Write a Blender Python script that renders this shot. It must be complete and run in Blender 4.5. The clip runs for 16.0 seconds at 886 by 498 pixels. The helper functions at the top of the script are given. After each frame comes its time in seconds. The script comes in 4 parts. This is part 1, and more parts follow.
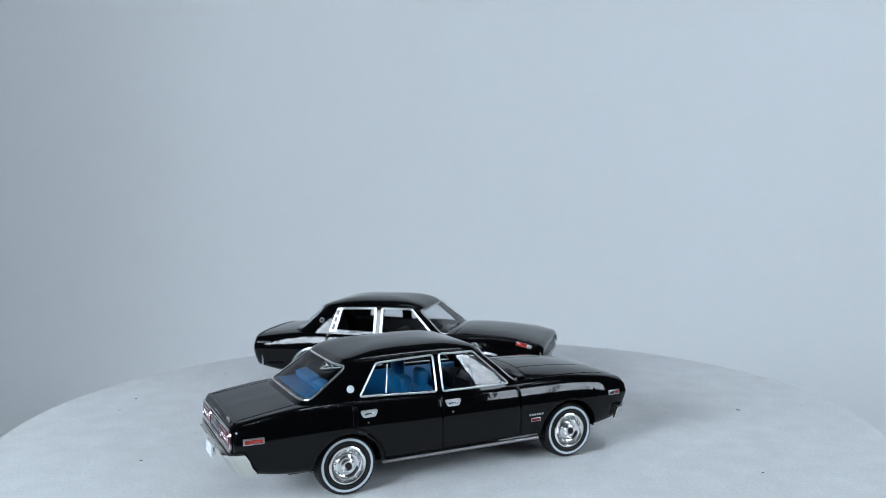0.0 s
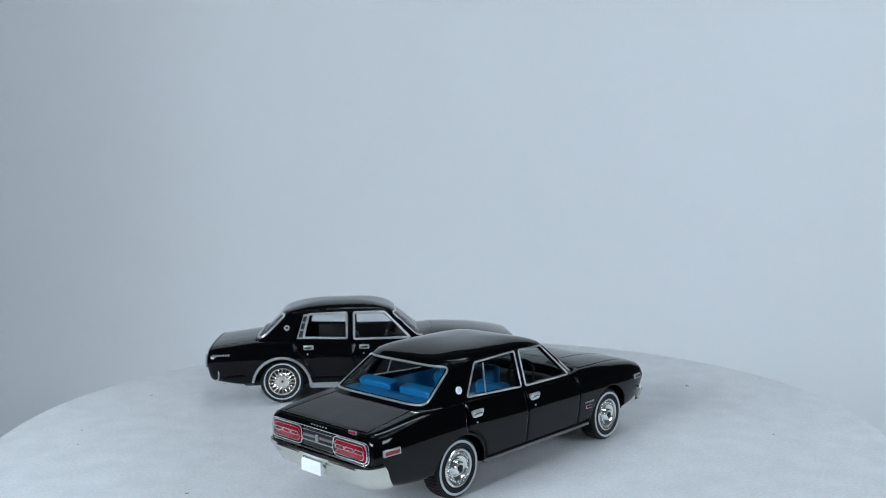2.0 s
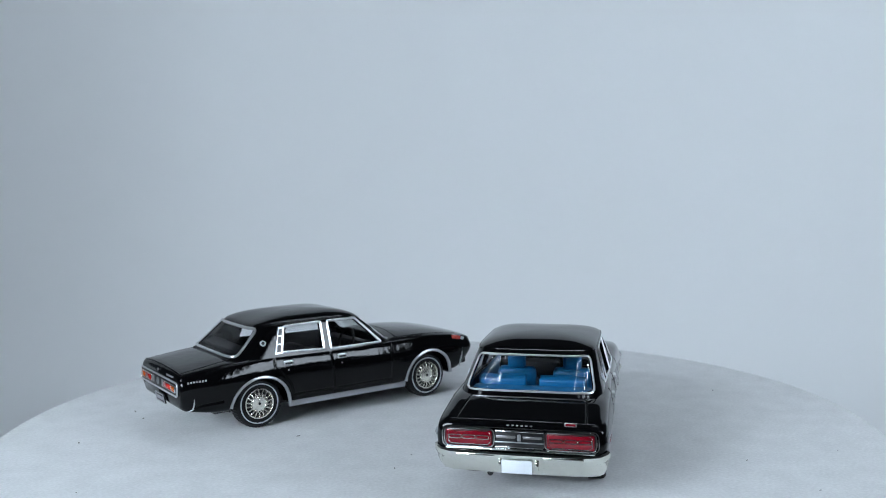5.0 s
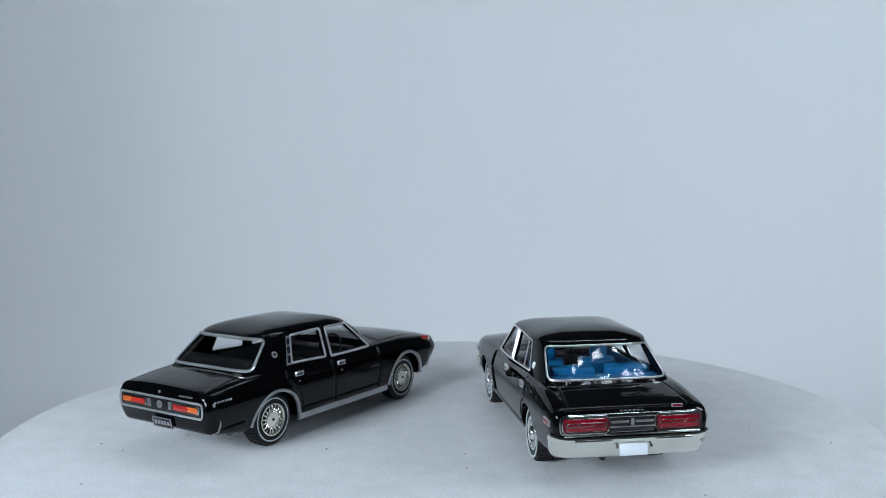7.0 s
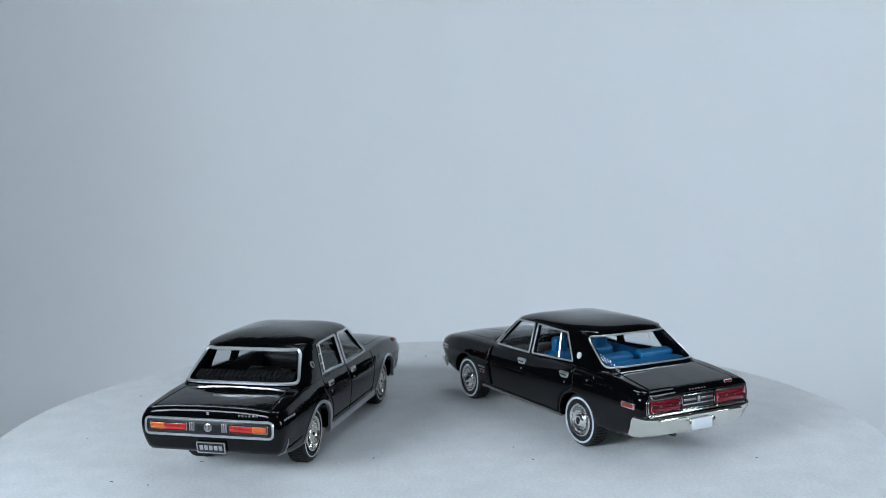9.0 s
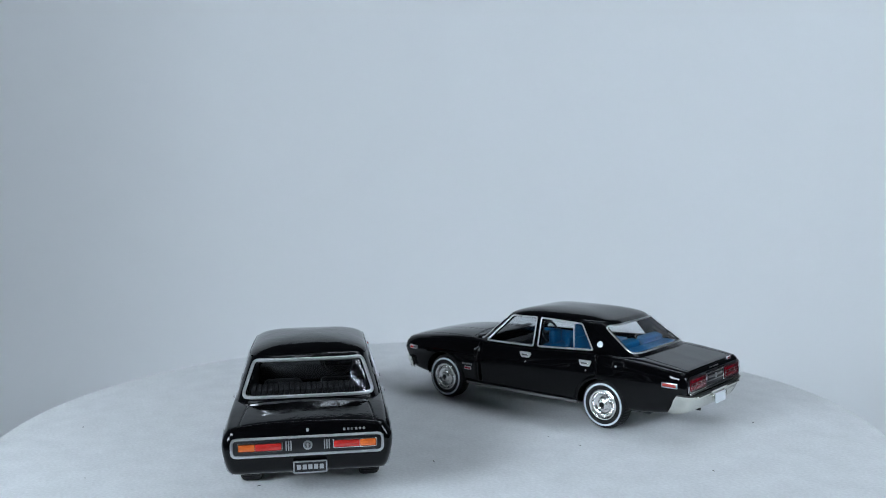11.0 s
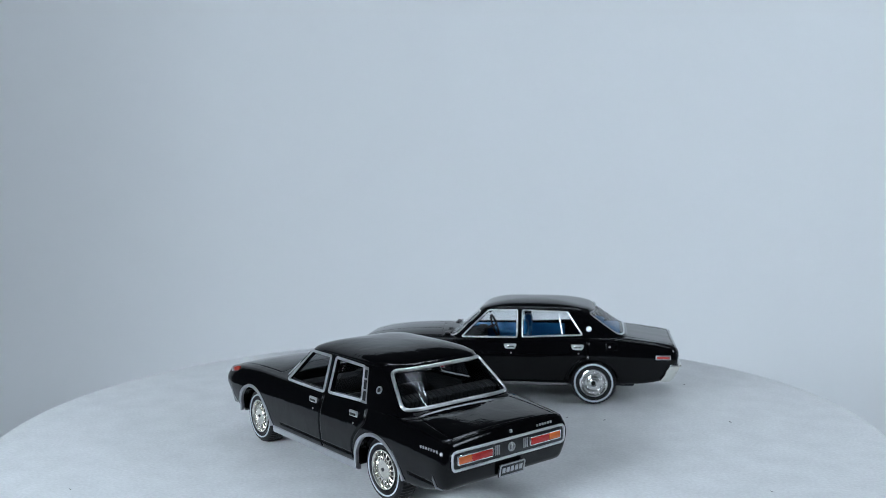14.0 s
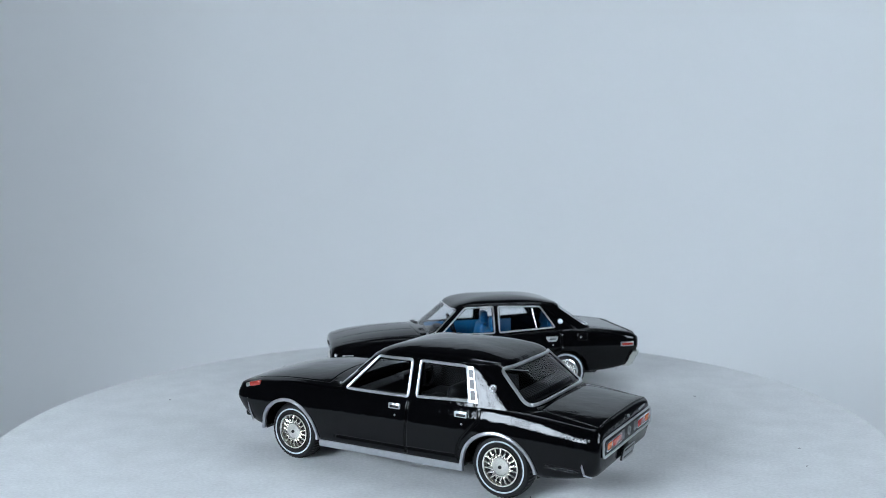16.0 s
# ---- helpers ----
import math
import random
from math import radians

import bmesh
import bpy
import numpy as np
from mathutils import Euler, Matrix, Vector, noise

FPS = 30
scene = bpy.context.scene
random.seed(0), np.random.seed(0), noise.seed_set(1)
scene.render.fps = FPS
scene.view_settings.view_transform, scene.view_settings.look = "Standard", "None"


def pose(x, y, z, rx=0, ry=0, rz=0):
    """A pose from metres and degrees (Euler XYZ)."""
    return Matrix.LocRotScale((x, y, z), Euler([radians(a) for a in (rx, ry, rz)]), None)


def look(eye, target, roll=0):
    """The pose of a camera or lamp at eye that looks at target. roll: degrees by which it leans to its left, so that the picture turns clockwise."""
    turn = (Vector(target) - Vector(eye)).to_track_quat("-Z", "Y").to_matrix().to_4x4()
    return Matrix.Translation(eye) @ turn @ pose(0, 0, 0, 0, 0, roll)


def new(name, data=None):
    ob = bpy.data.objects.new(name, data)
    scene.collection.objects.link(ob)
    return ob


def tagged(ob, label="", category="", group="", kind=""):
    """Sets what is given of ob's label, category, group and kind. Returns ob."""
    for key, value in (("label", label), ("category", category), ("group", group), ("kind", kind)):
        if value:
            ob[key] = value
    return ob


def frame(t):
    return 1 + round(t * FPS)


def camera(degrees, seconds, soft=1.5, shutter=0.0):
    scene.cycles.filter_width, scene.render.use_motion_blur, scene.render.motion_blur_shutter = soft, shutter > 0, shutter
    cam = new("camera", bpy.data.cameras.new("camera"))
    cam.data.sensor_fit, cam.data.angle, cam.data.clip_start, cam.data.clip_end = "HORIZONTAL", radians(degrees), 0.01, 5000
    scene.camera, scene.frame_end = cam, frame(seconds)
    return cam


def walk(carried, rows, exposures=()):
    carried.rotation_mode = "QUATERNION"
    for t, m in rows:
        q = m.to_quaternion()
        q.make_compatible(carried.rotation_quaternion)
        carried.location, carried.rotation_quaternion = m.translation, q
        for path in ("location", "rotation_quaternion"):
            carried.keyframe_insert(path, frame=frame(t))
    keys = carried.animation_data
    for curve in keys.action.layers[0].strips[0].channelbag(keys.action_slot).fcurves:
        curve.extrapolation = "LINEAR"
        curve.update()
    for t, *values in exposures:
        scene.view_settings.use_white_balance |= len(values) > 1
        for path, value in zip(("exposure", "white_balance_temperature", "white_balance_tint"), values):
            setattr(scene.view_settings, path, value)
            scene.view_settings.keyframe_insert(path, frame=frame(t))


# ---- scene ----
# A turntable with two model sedans in front of a curved paper backdrop; lengths below are millimetres, scaled by MM.
MM = 0.001
TURN = 10.29          # degrees the table turns each second
cam = camera(55.1, 16.0, soft=0.55)
cam.data.dof.use_dof, cam.data.dof.focus_distance, cam.data.dof.aperture_fstop = True, 0.142, 50
EYE = pose(0, -0.18014, 0.04882, 90 - 4.10, 0, -0.5385) @ pose(0, 0, 0, 0, 0, -0.78)
walk(cam, [(0.0, EYE), (16.0, EYE)], [(0.0, 0.0, 6500, 10), (16.0, 0.0, 6500, 10)])

# ---------------------------------------------------------------- world
world = bpy.data.worlds.new("dim_room")
scene.world = world
world.use_nodes = True
world.node_tree.nodes["Background"].inputs[0].default_value = (0.5, 0.6, 0.75, 1)
world.node_tree.nodes["Background"].inputs[1].default_value = 0.02

# strength of the two side lamps, of the small lights overhead and of the bar behind them
KEY, FILL, TOP, BACK = 35.5, 14.5, 20.0, 13.0
LIGHT_COLOUR = (0.775, 0.90, 1.03)


# ---------------------------------------------------------------- materials
def material(name, colour, rough=0.5, metal=0.0, coat=0.0, vary=0.0, scale=200.0, bump=0.0, bump_scale=900.0, rough_vary=0.0, spec=0.5, edge=0.0, blotch=0.0):
    m = bpy.data.materials.new(name)
    m.use_nodes = True
    nt = m.node_tree
    b = nt.nodes["Principled BSDF"]
    b.inputs["Base Color"].default_value = (*colour, 1)
    b.inputs["Roughness"].default_value = rough
    b.inputs["Metallic"].default_value = metal
    b.inputs["Coat Weight"].default_value = coat
    b.inputs["Coat Roughness"].default_value = 0.03
    b.inputs["Specular IOR Level"].default_value = spec
    geo = nt.nodes.new("ShaderNodeTexCoord")
    if vary or rough_vary:
        n1 = nt.nodes.new("ShaderNodeTexNoise")
        n1.inputs["Scale"].default_value, n1.inputs["Detail"].default_value = scale, 6
        nt.links.new(geo.outputs["Object"], n1.inputs["Vector"])
        if vary:
            mix = nt.nodes.new("ShaderNodeMix")
            mix.data_type = "RGBA"
            mix.inputs["A"].default_value = (*[c * (1 - vary) for c in colour], 1)
            mix.inputs["B"].default_value = (*[min(1, c * (1 + vary)) for c in colour], 1)
            nt.links.new(n1.outputs["Fac"], mix.inputs["Factor"])
            nt.links.new(mix.outputs["Result"], b.inputs["Base Color"])
        if rough_vary:
            r = nt.nodes.new("ShaderNodeMapRange")
            r.inputs["To Min"].default_value, r.inputs["To Max"].default_value = max(0.0, rough - rough_vary), rough + rough_vary
            nt.links.new(n1.outputs["Fac"], r.inputs["Value"])
            nt.links.new(r.outputs["Result"], b.inputs["Roughness"])
    if blotch:
        n3, bl = nt.nodes.new("ShaderNodeTexNoise"), nt.nodes.new("ShaderNodeMix")
        n3.inputs["Scale"].default_value, n3.inputs["Detail"].default_value = 170, 3
        bl.data_type, bl.blend_type = "RGBA", "MULTIPLY"
        bl.inputs["Factor"].default_value = 1.0
        tone = nt.nodes.new("ShaderNodeMapRange")
        tone.inputs["From Min"].default_value, tone.inputs["From Max"].default_value = 0.3, 0.7
        tone.inputs["To Min"].default_value, tone.inputs["To Max"].default_value = 1 - blotch, 1.0
        nt.links.new(geo.outputs["Object"], n3.inputs["Vector"])
        nt.links.new(n3.outputs["Fac"], tone.inputs["Value"])
        nt.links.new(mix.outputs["Result"], bl.inputs["A"])
        nt.links.new(tone.outputs["Result"], bl.inputs["B"])
        nt.links.new(bl.outputs["Result"], b.inputs["Base Color"])
    if bump:
        n2 = nt.nodes.new("ShaderNodeTexNoise")
        n2.inputs["Scale"].default_value, n2.inputs["Detail"].default_value = bump_scale, 5
        nt.links.new(geo.outputs["Object"], n2.inputs["Vector"])
        bp = nt.nodes.new("ShaderNodeBump")
        bp.inputs["Strength"].default_value, bp.inputs["Distance"].default_value = bump, 0.0002
        nt.links.new(n2.outputs["Fac"], bp.inputs["Height"])
        nt.links.new(bp.outputs["Normal"], b.inputs["Normal"])
        if edge:
            bv = nt.nodes.new("ShaderNodeBevel")
            bv.samples, bv.inputs["Radius"].default_value = 4, edge
            nt.links.new(bv.outputs["Normal"], bp.inputs["Normal"])
    return m


def glow(name, colour, strength, mottle=0.0):
    m = bpy.data.materials.new(name)
    m.use_nodes = True
    nt = m.node_tree
    nt.nodes.remove(nt.nodes["Principled BSDF"])
    e = nt.nodes.new("ShaderNodeEmission")
    e.inputs["Color"].default_value, e.inputs["Strength"].default_value = (*colour, 1), strength
    nt.links.new(e.outputs[0], nt.nodes["Material Output"].inputs["Surface"])
    if mottle:
        tc, n, r = nt.nodes.new("ShaderNodeTexCoord"), nt.nodes.new("ShaderNodeTexNoise"), nt.nodes.new("ShaderNodeMapRange")
        n.inputs["Scale"].default_value, n.inputs["Detail"].default_value = 38, 4
        r.inputs["From Min"].default_value, r.inputs["From Max"].default_value = 0.3, 0.7
        r.inputs["To Min"].default_value, r.inputs["To Max"].default_value = strength * (1 - mottle), strength * (1 + mottle)
        nt.links.new(tc.outputs["Object"], n.inputs["Vector"])
        nt.links.new(n.outputs["Fac"], r.inputs["Value"])
        nt.links.new(r.outputs["Result"], e.inputs["Strength"])
    return m


def clear_glass(name, tint, gloss=0.02, edge_on=0.7, wave=0.09):
    m = bpy.data.materials.new(name)
    m.use_nodes = True
    nt = m.node_tree
    nt.nodes.remove(nt.nodes["Principled BSDF"])
    t = nt.nodes.new("ShaderNodeBsdfTransparent")
    t.inputs["Color"].default_value = (*tint, 1)
    g = nt.nodes.new("ShaderNodeBsdfGlossy")
    g.inputs["Roughness"].default_value = gloss
    w = nt.nodes.new("ShaderNodeLayerWeight")
    w.inputs["Blend"].default_value = 0.5
    p = nt.nodes.new("ShaderNodeMath")
    p.operation, p.inputs[1].default_value = "POWER", 5.0
    nt.links.new(w.outputs["Facing"], p.inputs[0])
    f = nt.nodes.new("ShaderNodeMapRange")
    f.inputs["To Min"].default_value, f.inputs["To Max"].default_value = 0.05, edge_on
    nt.links.new(p.outputs[0], f.inputs["Value"])
    n = nt.nodes.new("ShaderNodeTexNoise")
    n.inputs["Scale"].default_value = 190
    tc = nt.nodes.new("ShaderNodeTexCoord")
    nt.links.new(tc.outputs["Object"], n.inputs["Vector"])
    bp = nt.nodes.new("ShaderNodeBump")
    bp.inputs["Strength"].default_value, bp.inputs["Distance"].default_value = wave, 0.0002
    nt.links.new(n.outputs["Fac"], bp.inputs["Height"])
    nt.links.new(bp.outputs["Normal"], g.inputs["Normal"])
    mix = nt.nodes.new("ShaderNodeMixShader")
    nt.links.new(f.outputs[0], mix.inputs[0])
    nt.links.new(t.outputs[0], mix.inputs[1])
    nt.links.new(g.outputs[0], mix.inputs[2])
    nt.links.new(mix.outputs[0], nt.nodes["Material Output"].inputs["Surface"])
    return m


PAPER = material("white_paper", (0.74, 0.75, 0.76), 0.85, vary=0.16, scale=1700, bump=0.22, bump_scale=2000, spec=0.2, blotch=0.09)
BACKDROP = material("backdrop_paper", (0.74, 0.75, 0.76), 0.9, vary=0.012, scale=9, spec=0.1)
ROOM = material("dim_wall", (0.24, 0.25, 0.26), 0.9, vary=0.1, scale=4)
TABLE = material("dark_table", (0.05, 0.045, 0.04), 0.5, vary=0.25, scale=12, bump=0.1)
PLASTIC = material("turntable_plastic", (0.6, 0.6, 0.6), 0.4, vary=0.05, scale=60)
PAINT = material("black_gloss_paint", (0.002, 0.002, 0.0024), 0.03, vary=0.2, scale=500, bump=0.10, bump_scale=260, spec=0.24, edge=0.0003)
PAINT_CAST = material("uneven_black_gloss_paint", (0.002, 0.002, 0.0024), 0.035, vary=0.2, scale=500, bump=0.26, bump_scale=420, spec=0.24, edge=0.0003)
UNDER = material("matt_black_underside", (0.012, 0.012, 0.013), 0.6, vary=0.2, scale=400)
CHROME = material("chrome_plating", (0.74, 0.75, 0.76), 0.10, metal=1.0, rough_vary=0.04, scale=700, bump=0.05, bump_scale=600)
SILVER = material("silver_paint", (0.44, 0.45, 0.47), 0.30, metal=0.75, vary=0.12, scale=900, bump=0.15, bump_scale=1500)
TRIM_SILVER = material("bright_silver_trim", (0.70, 0.71, 0.73), 0.32, metal=0.85, rough_vary=0.10, vary=0.15, scale=900, bump=0.30, bump_scale=1100)
SATIN = material("satin_plating", (0.68, 0.69, 0.69), 0.17, metal=1.0, rough_vary=0.03, scale=300, bump=0.02, bump_scale=900)
FOIL = material("bright_foil_trim", (0.82, 0.83, 0.84), 0.32, metal=0.9, rough_vary=0.09, scale=900, bump=0.12, bump_scale=1500)
WHEEL_CHROME = material("wheel_chrome", (0.90, 0.90, 0.89), 0.15, metal=1.0, rough_vary=0.03, scale=700, bump=0.10, bump_scale=500)
GOLDISH = material("warm_chrome", (0.88, 0.86, 0.79), 0.24, metal=1.0, rough_vary=0.05, scale=900)
RUBBER = material("tyre_rubber", (0.007, 0.007, 0.0075), 0.55, vary=0.25, scale=800, bump=0.2, bump_scale=2000, spec=0.3)
WHITE = material("whitewall", (0.50, 0.55, 0.58), 0.5, vary=0.06, scale=700)
RED = material("red_lens", (0.19, 0.003, 0.011), 0.14, coat=0.3, vary=0.55, scale=380, bump=0.4, bump_scale=2200)
RED_WARM = material("orange_red_lens", (0.42, 0.022, 0.018), 0.12, coat=0.5, vary=0.3, scale=900, bump=0.3, bump_scale=2200)
ORANGE = material("amber_lens", (0.55, 0.11, 0.02), 0.2, coat=0.6, vary=0.15, scale=900)
MARKER = material("orange_marker", (0.34, 0.035, 0.025), 0.25, coat=0.6, vary=0.15, scale=900)
BLUE = material("blue_plastic", (0.003, 0.125, 0.30), 0.42, vary=0.12, scale=300, bump=0.05)
TRIM_BLACK = material("black_plastic", (0.010, 0.010, 0.011), 0.5, vary=0.2, scale=500, bump=0.1, spec=0.22)
DARK = material("dark_grille", (0.006, 0.006, 0.007), 0.35, vary=0.2, scale=500)
PLATE = material("white_plate", (0.72, 0.76, 0.80), 0.4, vary=0.03, scale=300)
BUMPER = material("warm_plating", (0.80, 0.80, 0.74), 0.16, metal=1.0, rough_vary=0.04, scale=300, bump=0.04, bump_scale=700)
DULL = material("dull_silver", (0.26, 0.25, 0.25), 0.34, metal=0.75, vary=0.15, scale=900, bump=0.1, bump_scale=1500)
DUST = material("dark_fibre", (0.05, 0.05, 0.06), 0.9, vary=0.3, scale=900)
GLASS = clear_glass("window_plastic", (0.93, 0.945, 0.955), wave=0.04)
GLASS_SCREEN = clear_glass("screen_plastic", (0.93, 0.945, 0.955), 0.04, 1.0)
GLASS_DARK = clear_glass("window_plastic_grey", (0.90, 0.91, 0.92))


# ---------------------------------------------------------------- mesh helpers
def mesh_object(name, bm, mat, smooth=35):
    me = bpy.data.meshes.new(name)
    bmesh.ops.recalc_face_normals(bm, faces=bm.faces)
    bm.to_mesh(me)
    bm.free()
    me.materials.append(mat)
    if smooth:
        me.polygons.foreach_set("use_smooth", [True] * len(me.polygons))
        me.set_sharp_from_angle(angle=radians(smooth))
    return new(name, me)


def part(name, bm, mat, parent, label="", smooth=35):
    """A part built in car millimetres (rear axle at x = 0) under a thing whose base is at x = 20."""
    bmesh.ops.transform(bm, matrix=Matrix.Diagonal((MM, MM, MM, 1)) @ Matrix.Translation((-20, 0, 0)), verts=bm.verts)
    ob = mesh_object(name, bm, mat, smooth)
    ob.parent = parent
    if label:
        tagged(ob, label)
    return ob


def grid_faces(bm, rows, closed_u=False, cap=False):
    """Quads between rows of points; cap closes the first and the last row."""
    vs = [[bm.verts.new(p) for p in r] for r in rows]
    n = len(vs[0])
    for a, b in zip(vs, vs[1:]):
        for i in range(n if closed_u else n - 1):
            j = (i + 1) % n
            bm.faces.new((a[i], a[j], b[j], b[i]))
    if cap:
        bm.faces.new(vs[0][::-1])
        bm.faces.new(vs[-1])
    return vs


def tube(bm, points, r, closed=False, n=6, flat=1.0, up=(0, 0, 1)):
    """A rod along points; flat squeezes it along up."""
    pts = [Vector(p) for p in points]
    rows, upv = [], Vector(up)
    for i, p in enumerate(pts):
        a = pts[i - 1] if (i or closed) else p
        b = pts[(i + 1) % len(pts)] if (i < len(pts) - 1 or closed) else p
        d = (b - a).normalized()
        s = d.cross(upv)
        if s.length < 1e-4:
            s = d.cross(Vector((1, 0, 0.01)))
        s.normalize()
        q = s.cross(d).normalized()
        rows.append([p + r * (math.cos(k * math.tau / n) * s + flat * math.sin(k * math.tau / n) * q) for k in range(n)])
    if closed:
        rows.append(rows[0])
        grid_faces(bm, rows, True)
        bmesh.ops.remove_doubles(bm, verts=bm.verts, dist=1e-6)
    else:
        grid_faces(bm, rows, True, True)


def rbox(c, s, r=0.2, seg=2, m=None):
    """A box of size s about c with rounded edges, in a bmesh of its own."""
    bm = bmesh.new()
    bmesh.ops.create_cube(bm, size=1, matrix=Matrix.Diagonal((*s, 1)))
    if r:
        bmesh.ops.bevel(bm, geom=bm.edges[:], offset=min(r, 0.45 * min(s)), segments=seg, affect="EDGES", profile=0.5)
    bmesh.ops.transform(bm, matrix=Matrix.Translation(c) @ (m or Matrix()), verts=bm.verts)
    return bm


def join(*bms):
    """One bmesh from several."""
    out = bmesh.new()
    for b in bms:
        me = bpy.data.meshes.new("tmp")
        b.to_mesh(me)
        b.free()
        out.from_mesh(me)
        bpy.data.meshes.remove(me)
    return out


def lathe(profile, c, n=40, closed=False):
    """A body turned about an axle along y through c; profile holds (radius, y)."""
    bm = bmesh.new()
    rows = [[(c[0] + r * math.cos(a), c[1] + y, c[2] + r * math.sin(a)) for a in [k * math.tau / n for k in range(n)]] for r, y in profile]
    grid_faces(bm, rows, True)
    if closed:
        vs = list(bm.verts)
        bm.faces.new(vs[-n:])
    return bm


def smooth_curve(*pairs):
    """A smooth function through (x, value) pairs."""
    xs, ys = np.array([p[0] for p in pairs], float), np.array([p[1] for p in pairs], float)
    d = np.diff(ys) / np.diff(xs)
    t = np.empty_like(ys)
    t[0], t[-1] = d[0], d[-1]
    for i in range(1, len(xs) - 1):
        t[i] = 0 if d[i - 1] * d[i] <= 0 else 2 * d[i - 1] * d[i] / (d[i - 1] + d[i])

    def f(x):
        x = min(max(x, xs[0]), xs[-1])
        i = min(int(np.searchsorted(xs, x, "right")) - 1, len(xs) - 2)
        h = xs[i + 1] - xs[i]
        u = (x - xs[i]) / h
        return ((1 + 2 * u) * (1 - u) ** 2 * ys[i] + u * (1 - u) ** 2 * h * t[i] + u * u * (3 - 2 * u) * ys[i + 1] + u * u * (u - 1) * h * t[i + 1])
    return f


def spline(points, per=4):
    """Catmull-Rom through 2D or 3D points."""
    P = [np.array(p, float) for p in points]
    out = []
    for i in range(len(P) - 1):
        a, b, c, d = P[max(i - 1, 0)], P[i], P[i + 1], P[min(i + 2, len(P) - 1)]
        for k in range(per):
            u = k / per
            out.append(0.5 * (2 * b + (c - a) * u + (2 * a - 5 * b + 4 * c - d) * u * u + (3 * b - a - 3 * c + d) * u ** 3))
    return out + [P[-1]]


def rounded(poly, r, seg=3):
    """A polygon of 2D points with rounded corners."""
    out, n = [], len(poly)
    for i in range(n):
        p, a, b = (np.array(poly[k % n], float) for k in (i, i - 1, i + 1))
        da, db = (a - p) / np.linalg.norm(a - p), (b - p) / np.linalg.norm(b - p)
        q0, q1 = p + da * r, p + db * r
        for k in range(seg + 1):
            u = k / seg
            out.append((1 - u) ** 2 * q0 + 2 * u * (1 - u) * p + u * u * q1)
    return out


def dense(poly, step=0.8):
    """A closed polygon with points no further apart than step."""
    out = []
    for a, b in zip(poly, poly[1:] + poly[:1]):
        a, b = np.array(a, float), np.array(b, float)
        k = max(1, int(np.ceil(np.linalg.norm(b - a) / step)))
        out += [a + (b - a) * i / k for i in range(k)]
    return out


def carve(bm, cutters, name):
    """bm minus every cutter, as a bmesh again."""
    def ob(b, n):
        me = bpy.data.meshes.new(n)
        bmesh.ops.recalc_face_normals(b, faces=b.faces)
        b.to_mesh(me)
        b.free()
        return new(n, me)
    base, tools = ob(bm, name), [ob(c, "tool") for c in cutters]
    for t in tools:
        md = base.modifiers.new("cut", "BOOLEAN")
        md.operation, md.object, md.solver = "DIFFERENCE", t, "EXACT"
    bpy.context.view_layer.update()
    out = bmesh.new()
    me = bpy.data.meshes.new_from_object(base.evaluated_get(bpy.context.evaluated_depsgraph_get()))
    out.from_mesh(me)
    for o in [base, *tools]:
        d = o.data
        bpy.data.objects.remove(o)
        bpy.data.meshes.remove(d)
    bpy.data.meshes.remove(me)
    return out


# ---------------------------------------------------------------- backdrop, room, lamps
def backdrop():
    """Paper swept from under the table up into a curved wall."""
    prof = [(0.001, -0.130), (0.08, -0.130), (0.17, -0.130)]
    prof += [(0.17 + 0.08 * math.sin(a), -0.05 - 0.08 * math.cos(a)) for a in [radians(k * 7.5) for k in range(1, 13)]]
    prof += [(0.25, 0.06), (0.25, 0.14), (0.25, 0.215)]
    bm = bmesh.new()
    rows = []
    for k in range(61):
        a = radians(36 + k * 138 / 60)
        rows.append([(0.062 + r * math.cos(a), 0.07 + r * math.sin(a), z) for r, z in prof])
    grid_faces(bm, rows)
    ob = mesh_object("backdrop", bm, BACKDROP, 60)
    sol = ob.modifiers.new("thickness", "SOLIDIFY")
    sol.thickness = 0.0008
    return tagged(ob, "white paper backdrop curving up behind the turntable", "backdrop", kind="structure")


def room():
    """A dim room that closes the place."""
    w, d0, d1, z0, z1, th = 1.3, -1.6, 1.2, -0.78, 1.5, 0.05
    for name, c, s in (("floor", (0, (d0 + d1) / 2, z0 - th / 2), (2 * w, d1 - d0, th)), ("ceiling", (0, (d0 + d1) / 2, z1 + th / 2), (2 * w, d1 - d0, th)),
                       ("wall_west", (-w - th / 2, (d0 + d1) / 2, (z0 + z1) / 2), (th, d1 - d0, z1 - z0)), ("wall_east", (w + th / 2, (d0 + d1) / 2, (z0 + z1) / 2), (th, d1 - d0, z1 - z0)),
                       ("wall_south", (0, d0 - th / 2, (z0 + z1) / 2), (2 * w, th, z1 - z0)), ("wall_north", (0, d1 + th / 2, (z0 + z1) / 2), (2 * w, th, z1 - z0))):
        tagged(mesh_object(name, rbox(c, s, 0), ROOM, 0), "plain dim grey painted room surface", "wall", kind="structure")
    top = rbox((0, -0.1, -0.150), (1.3, 0.95, 0.036), 0.004)
    table = mesh_object("table", top, TABLE)
    tagged(table, "dark table under the paper backdrop", "table")
    for x in (-0.6, 0.6):
        for y in (-0.5, 0.3):
            leg = mesh_object("leg", rbox((x, y, -0.473), (0.04, 0.04, 0.614), 0.004), PLASTIC)
            leg.parent = table


